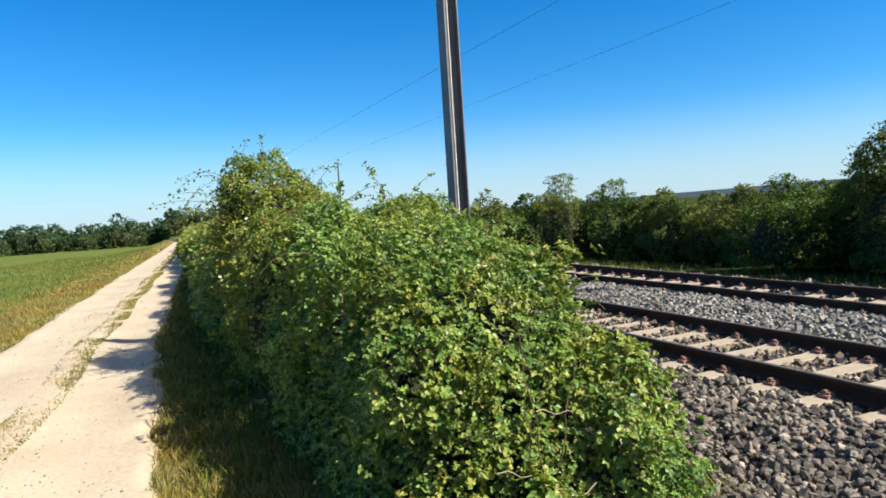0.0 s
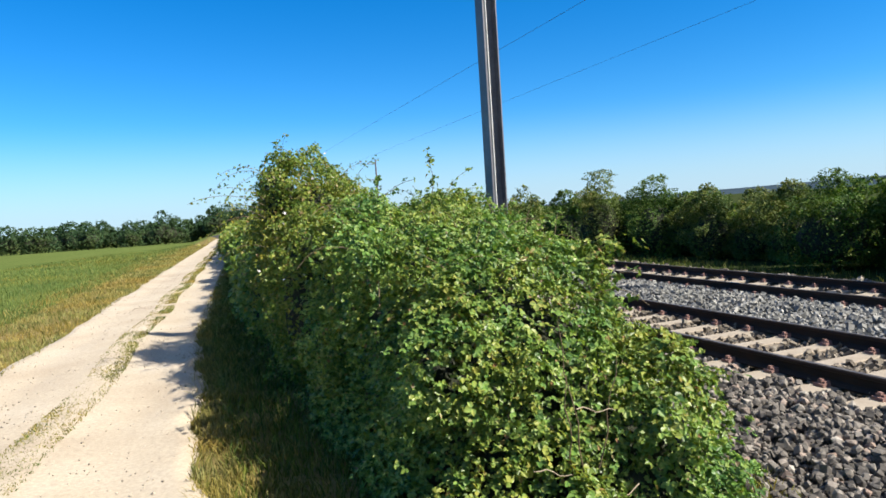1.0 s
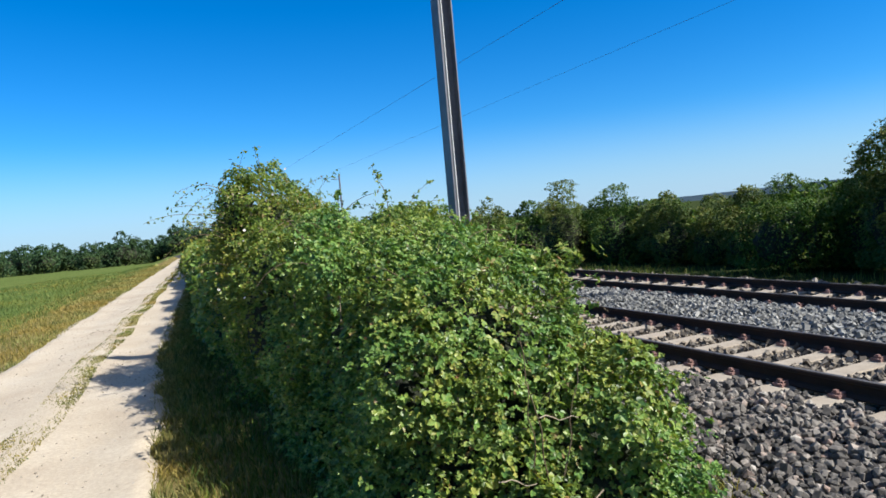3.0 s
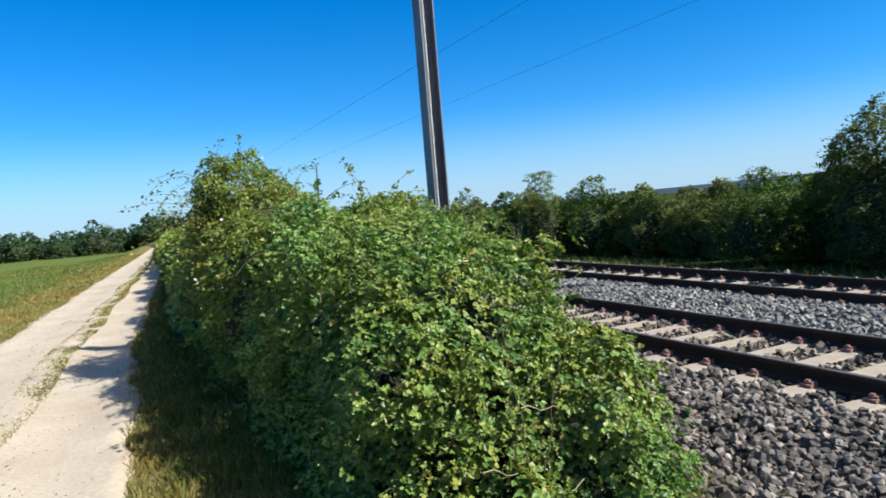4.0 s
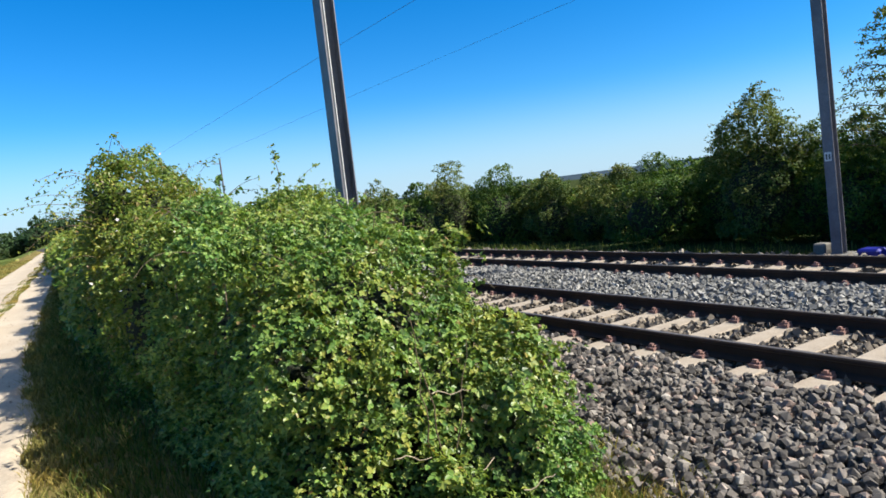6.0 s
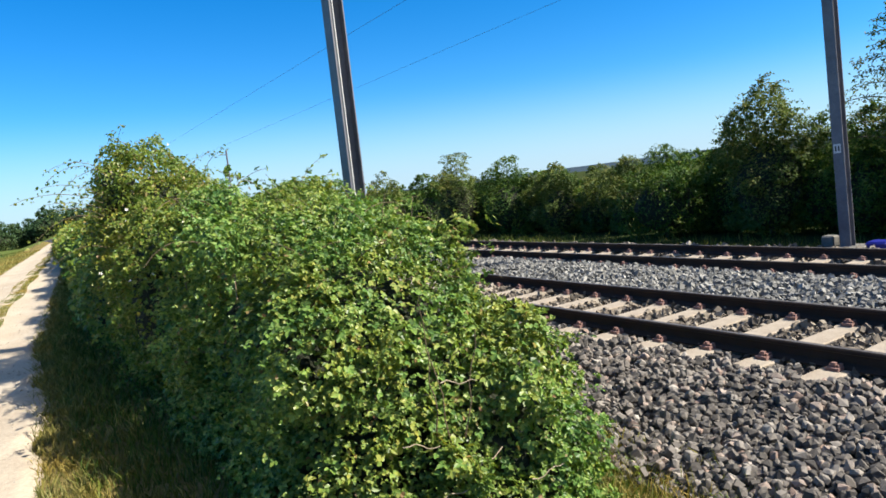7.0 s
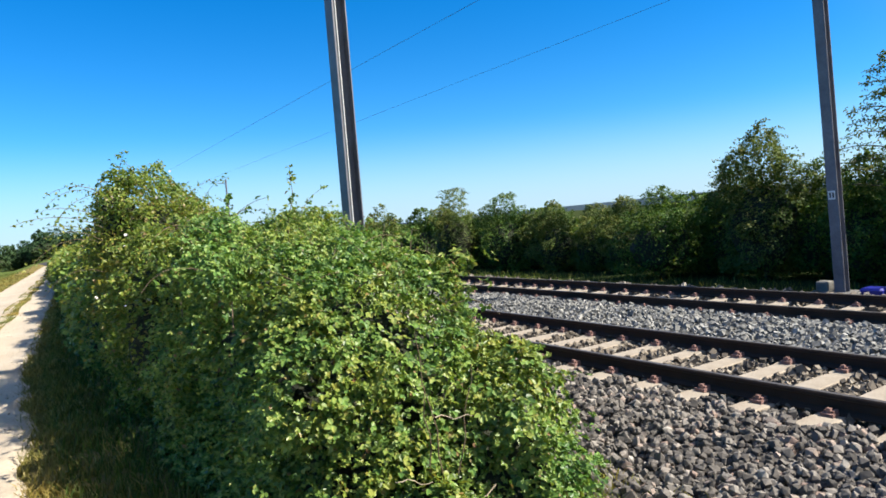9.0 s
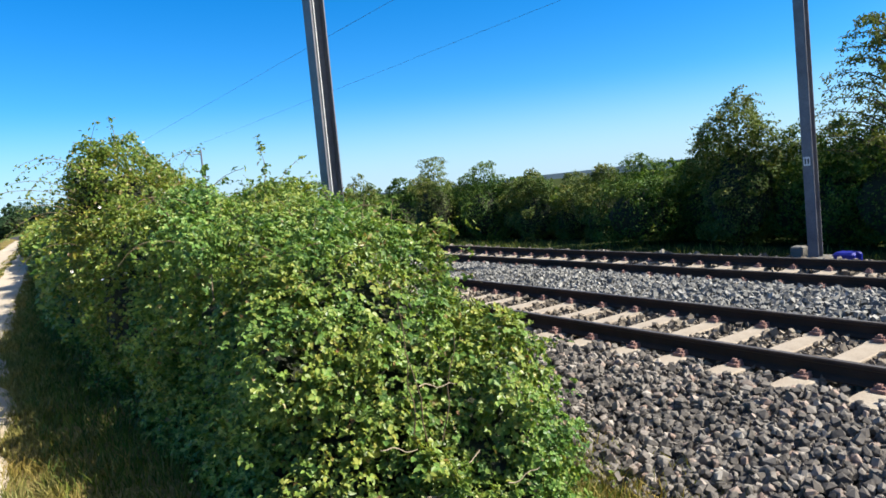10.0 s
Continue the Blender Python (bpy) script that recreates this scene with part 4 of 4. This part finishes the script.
def make_shrub(x, y, height, width, mat, n_leaf, leaf, seed, name="shrub", label="", group="shrubs beyond the railway", base=None, category="shrub", lift=0.2):
    r = random.Random(seed)
    gz0 = -0.45 if base is None else base
    top = height - gz0
    sh = thing(name, x, y, gz0, label, category, group)
    lumps = []
    for i in range(20):
        a, rad = r.uniform(0, 6.283), math.sqrt(r.uniform(0, 1)) * 0.78 * width / 2
        edge_drop = 1 - 0.42 * (rad / (width / 2)) ** 2
        zc = top * r.uniform(lift + 0.08, 0.82) * edge_drop
        q = width / 2 * r.uniform(0.2, 0.4)
        lumps.append((math.cos(a) * rad, math.sin(a) * rad, zc, q, q, min(top * 1.0 - zc, q * r.uniform(0.7, 1.1))))
    lumps.append((0, 0, top * 0.78, width * 0.20, width * 0.20, top * 0.19))
    lumps.append((0, 0, top * (0.32 + lift * 0.5), width * 0.40, width * 0.40, top * 0.34))
    area = sum(12.6 * q * (q + rz) / 2 for _, _, _, q, _, rz in lumps)
    p, d = shell(lumps, n_leaf / area, 8.0 / width, 0.30, 0.16, 0.25, seed, 0.05)
    part("shade_core", core_mesh(lumps[-1:], 0.8, M_CORE, 2), sh)
    up = np.flatnonzero(p[:, 2] > top * 0.45)
    a, e = sprays(p[up], d[up], max(20, n_leaf // 130), 30, width * (0.19 if name == "shrub" else 0.05), width * 0.012)
    p, d = np.concatenate([p, a]), np.concatenate([d, e])
    ob = part("crown", plain_leaf_mesh("crown", p, d + UP, rng.uniform(0.6, 1.3, len(p)) * leaf, mat, 0.6), sh)
    ob["kind"] = "stuff"
    t = width * 0.02 + 0.02
    v, f = tube([(0, 0, -0.1), (0.02, 0.03, top * 0.3), (0, 0, top * 0.65)], [t, t * 0.8, t * 0.35], 7)
    part("trunk", mesh_of("trunk", v, f, M_BARK, True), sh)
    for i in range(4):
        lx, ly, lz, q, _, rz = lumps[i]
        v, f = tube([(0, 0, top * 0.15), (lx * 0.5, ly * 0.5, lz * 0.6), (lx, ly, lz + rz * 0.5)], [t * 0.6, t * 0.45, t * 0.15], 6)
        part("limb", mesh_of("limb", v, f, M_BARK, True), sh)
    return sh


# x, y, height of the top, width, light?
ROW = [(16.4, 46.0, 3.3, 6.0, 0), (16.6, 38.4, 3.0, 4.6, 0), (16.0, 30.8, 2.6, 3.4, 1), (16.6, 27.4, 2.4, 2.6, 0), (15.8, 23.6, 3.2, 2.6, 1), (17.0, 22.8, 2.3, 2.2, 0),
       (16.2, 20.6, 2.75, 2.5, 0), (16.9, 19.4, 1.95, 2.2, 1), (16.3, 17.9, 2.15, 1.9, 1), (17.0, 16.6, 1.95, 2.2, 1), (16.6, 14.8, 2.1, 2.1, 1), (15.7, 12.8, 2.35, 2.7, 0),
       (16.9, 12.0, 1.95, 2.0, 0), (16.7, 11.2, 2.55, 1.9, 0), (16.0, 9.8, 3.6, 2.5, 1), (16.6, 8.6, 2.7, 2.0, 0), (16.2, 7.5, 2.6, 2.1, 0), (16.0, 6.2, 2.9, 2.4, 0),
       (16.4, 4.9, 3.0, 2.6, 0), (16.2, 3.1, 3.0, 3.4, 0), (16.4, 0.6, 3.1, 4.0, 0), (16.2, -2.3, 3.2, 4.5, 0)]
for i, (x, y, top, width, light) in enumerate(ROW):
    near = 3.5 < y < 26
    make_shrub(x, y, top, width, M_SHRUB_LIGHT if light else M_SHRUB, (30000 if top > 3.2 else 17000) if near else 9000, 0.062 if near else 0.11, 100 + i,
               label="light olive green shrub beyond the far track" if light else "dark green shrub in shade beyond the far track", lift=0.0)
# a second, lower and darker rank behind closes the gaps
for i in range(16):
    make_shrub(18.6 + 0.4 * math.sin(i * 1.7), -3 + i * 3.4, 1.7 + 0.3 * math.sin(i * 2.9), 4.4, M_SHRUB, 4500, 0.17, 160 + i, label="dark green shrub standing behind the front row", group="shrubs behind the front row", lift=0.0)


def make_young_tree():
    """The tall tree with long arching sprays past the second mast."""
    x, y = 15.6, 6.15
    tree = thing("young_tree", x, y, -0.45, "young tree with long arching light green sprays", "tree")
    v, f = tube([(0, 0, 0), (0.05, 0.0, 2.0), (0.0, 0.05, 4.6)], [0.09, 0.07, 0.02], 8)
    part("trunk", mesh_of("trunk", v, f, M_BARK, True), tree)
    lp, ld = [], []
    for k in range(46):
        a = k * 2.4
        z = 1.6 + 3.2 * (k / 46)
        ln = 1.9 * (1.15 - k / 60)
        c = arch((0, 0, z), (math.cos(a), math.sin(a), 0.9), ln, 1.3, 8)
        v, f = tube(c, np.linspace(0.02, 0.004, len(c)), 5)
        part("limb", mesh_of("limb", v, f, M_BARK, True), tree)
        p, e = shoot_leaves(c, 130, 0.13)
        lp.append(p), ld.append(e)
    lp, ld = np.concatenate(lp), np.concatenate(ld)
    ob = part("crown", leaf_mesh("crown", lp, ld, rng.uniform(0.05, 0.11, len(lp)), M_SHRUB_LIGHT, 0.6, 0.6), tree)
    ob["kind"] = "stuff"


make_young_tree()

# the wood edge beyond the field
FAR = [(-16, 9.0), (-14.2, 8.0), (-12.6, 8.6), (-11.0, 7.8), (-9.7, 8.6), (-8.6, 9.4), (-7.6, 8.6), (-6.6, 9.6), (-5.6, 7.0), (-4.7, 7.8), (-3.8, 8.6), (-3.0, 7.6), (-2.2, 10.6), (-1.3, 8.2), (-0.4, 8.4), (0.6, 8.6), (1.6, 9.0), (2.6, 9.4), (3.6, 9.4), (5.0, 9.0), (7.0, 9.0)]
for i, (az, h) in enumerate(FAR):
    dist = 235 + 14 * math.sin(i * 1.9)
    x, y = dist * math.sin(radians(az)), dist * math.cos(radians(az))
    gz0 = float(ground_z(x, y))
    make_shrub(x, y, gz0 + h, 8.5 + 3.0 * math.sin(i * 2.7) ** 2 + (1.5 if h > 10 else 0), M_FAR_TREE, 4200, 0.55, 300 + i, "field_tree", "dark green tree at the far edge of the field", "trees at the field edge", gz0, "tree", 0.02)


def make_hill():
    az = np.radians(np.linspace(20, 80, 60))
    ridge = np.interp(np.degrees(az), [20, 30, 38, 42, 47, 53, 60, 80], [0, 2, 6, 10, 13, 17, 18, 14]) + 0.5 * vnoise(np.stack([az * 40, az * 0, az * 0], 1))
    rows = []
    for dist, k in ((1300, 0.0), (1420, 0.55), (1600, 1.0), (1900, 0.0)):
        rows.append(np.stack([np.sin(az) * dist, np.cos(az) * dist, -6 + (ridge + 6) * k], 1))
    v = np.concatenate(rows)
    ix = np.arange(240).reshape(4, 60)
    q = np.stack([ix[:-1, :-1], ix[:-1, 1:], ix[1:, 1:], ix[1:, :-1]], -1).reshape(-1, 4)
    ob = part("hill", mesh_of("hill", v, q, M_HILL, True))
    tagged(ob, "low wooded hill in the distance, haze put into its blue colour", "hill", kind="structure")


make_hill()


# ---- grass ----
def scatter(x_of, y0, y1, n, near=True):
    u = rng.uniform(0, 1, n)
    y = y0 + (y1 - y0) * (u ** 1.7 if near else u)
    y = y + rng.normal(0, 1.0, n)
    x = x_of(y, rng.uniform(0, 1, n))
    return np.stack([x, y, ground_z(x, y) + 0.0], 1)


def grass(name, pts, h0, h1, mat, label, tilt=0.35, patch=0.0, seed=0):
    if patch:
        pts = pts[vnoise(pts * 1.6, seed) + rng.normal(0, 0.2, len(pts)) > patch]
    n = len(pts)
    ob = part(name, blade_mesh(name, pts, rng.uniform(h0, h1, n), rng.uniform(0.002, 0.005, n) * (1 + pts[:, 1] / 12), mat, tilt))
    tagged(ob, label, "grass", kind="stuff")


grass("verge_grass", scatter(lambda y, u: path_right(y) - 0.12 + u * 0.6 + 0.25 * np.sin(y * 7.3) * u, -4, 35, 30000), 0.03, 0.11, M_DRY, "dry yellow grass between path and hedge", 0.5)
grass("shaded_grass", scatter(lambda y, u: path_right(y) + 0.15 + u * 1.3, -5, 30, 30000), 0.04, 0.15, M_GRASS, "green grass in the shade of the hedge", 0.5)
grass("hedge_foot_grass", scatter(lambda y, u: path_right(y) + 0.5 + u * 2.9, -3, 7, 22000, False), 0.02, 0.08, M_GRASS, "short shaded grass at the foot of the hedge", 0.5)
grass("trackside_grass", np.concatenate([scatter(lambda y, u: 2.2 + u * 1.25, -5, 10, 19000), scatter(lambda y, u: 2.7 + u * 1.3, -4, 10, 3000)]), 0.04, 0.16, M_GRASS, "rough green and straw grass at the foot of the ballast", 0.5, -0.3, 4)
grass("trackside_straw", scatter(lambda y, u: 2.3 + u * 1.1, -4, 8, 17000), 0.04, 0.18, M_DRY, "dry straw grass at the foot of the ballast", 0.5, -0.1, 6)
strip = scatter(lambda y, u: path_left(y) + 1.50 + 0.06 * np.sin(y * 0.9) + (u - 0.5) * 0.42, -3, 70, 46000)
strip[:, 2] += 0.06
grass("rut_grass", strip, 0.010, 0.032, M_DRY, "thin dry grass strip between the wheel ruts", 0.8, -0.40, 8)
grass("rut_herbs", strip[::3] + np.array([0.02, 0.01, 0.0]), 0.010, 0.036, M_GRASS, "low green herbs between the wheel ruts", 0.8, 0.25, 9)
grass("field_edge_grass", scatter(lambda y, u: path_left(y) + 0.15 - u ** 1.5 * 2.6, 0, 70, 34000), 0.03, 0.13, M_DRY, "dry yellow grass verge along the field", 0.5)
grass("crop", scatter(lambda y, u: path_left(y) - 1.6 - u ** 1.4 * 9, 9, 80, 30000), 0.05, 0.16, M_CROP, "low green crop in the field", 0.4)
grass("far_side_grass", scatter(lambda y, u: 13.3 + u * 2.0, 3, 40, 3500, False), 0.05, 0.26, M_GRASS, "tall grass at the foot of the shrubs", 0.35)

# ---- single stones nearest the camera ----
stone_meshes = []
for i in range(8):
    shape = KNOB * rng.uniform(0.7, 1.2, (1, 3)) + rng.normal(0, 0.08, (14, 3))
    stone_meshes.append(mesh_of("stone", shape, KNOB_FACES, M_STONE_ONE))
for i in range(300):
    sx, sy = random.uniform(3.35, 4.6), random.uniform(2.1, 3.6)
    s = random.uniform(0.035, 0.065)
    part("stone", stone_meshes[i % 8], bed, "", pose(sx, sy, float(bed_z(sx)) + 0.35 * s, random.uniform(0, 360), random.uniform(0, 360), random.uniform(0, 360)) @ Matrix.Scale(s, 4))

# ---- low plants over the ballast toe, pebbles on the path ----
edge_pts = np.stack([rng.uniform(2.75, 3.75, 14000), rng.uniform(1.3, 4.8, 14000), np.zeros(14000)], 1)
edge_pts = edge_pts[rng.uniform(2.7, 3.85, 14000) > edge_pts[:, 0]]
edge_pts[:, 2] = np.maximum(ground_z(edge_pts[:, 0], edge_pts[:, 1]), bed_z(edge_pts[:, 0])) - 0.01
grass("toe_grass", edge_pts, 0.05, 0.17, M_TOE, "sunlit yellow green grass creeping over the ballast edge", 0.5, -0.15, 12)
weed_pts = np.stack([rng.uniform(2.5, 3.3, 5200), rng.uniform(1.6, 5.2, 5200), np.zeros(5200)], 1)
weed_pts = weed_pts[vnoise(weed_pts * np.array([2.6, 2.6, 1]), 31) > 0.12]
weed_pts[:, 2] = bed_z(weed_pts[:, 0]) + rng.uniform(0.02, 0.18, len(weed_pts))
ob = part("weeds", leaf_mesh("weeds", weed_pts, np.tile([0.2, -0.2, 1.0], (len(weed_pts), 1)), rng.uniform(0.02, 0.045, len(weed_pts)), M_BRAMBLE, 0.5))
tagged(ob, "low leafy weeds at the foot of the ballast", "weeds", kind="stuff")


def path_pebbles():
    n = 2200
    y = 3 + 30 * rng.uniform(0, 1, n) ** 1.8
    u = rng.uniform(0.03, 0.97, n)
    x = path_left(y) + u * (path_right(y) - path_left(y))
    s = rng.uniform(0.006, 0.018, n)
    z = ground_z(x, y) + 0.06 - 0.035 * (np.exp(-((u - 0.24) / 0.13) ** 2) + np.exp(-((u - 0.78) / 0.13) ** 2)) + 0.1 * s
    shape = CUBE[None] * rng.uniform(0.6, 1.1, (n, 1, 3)) + rng.normal(0, 0.1, (n, 8, 3))
    v = np.einsum("nij,nkj->nki", turns(n), shape) * s[:, None, None] + np.stack([x, y, z], 1)[:, None]
    f = CUBE_FACES[None] + 8 * np.arange(n)[:, None, None]
    ob = part("pebbles", mesh_of("pebbles", v.reshape(-1, 3), f.reshape(-1, 4), M_PEBBLE))
    tagged(ob, "small pale pebbles lying on the farm path", "pebbles", kind="stuff")


path_pebbles()
motions()
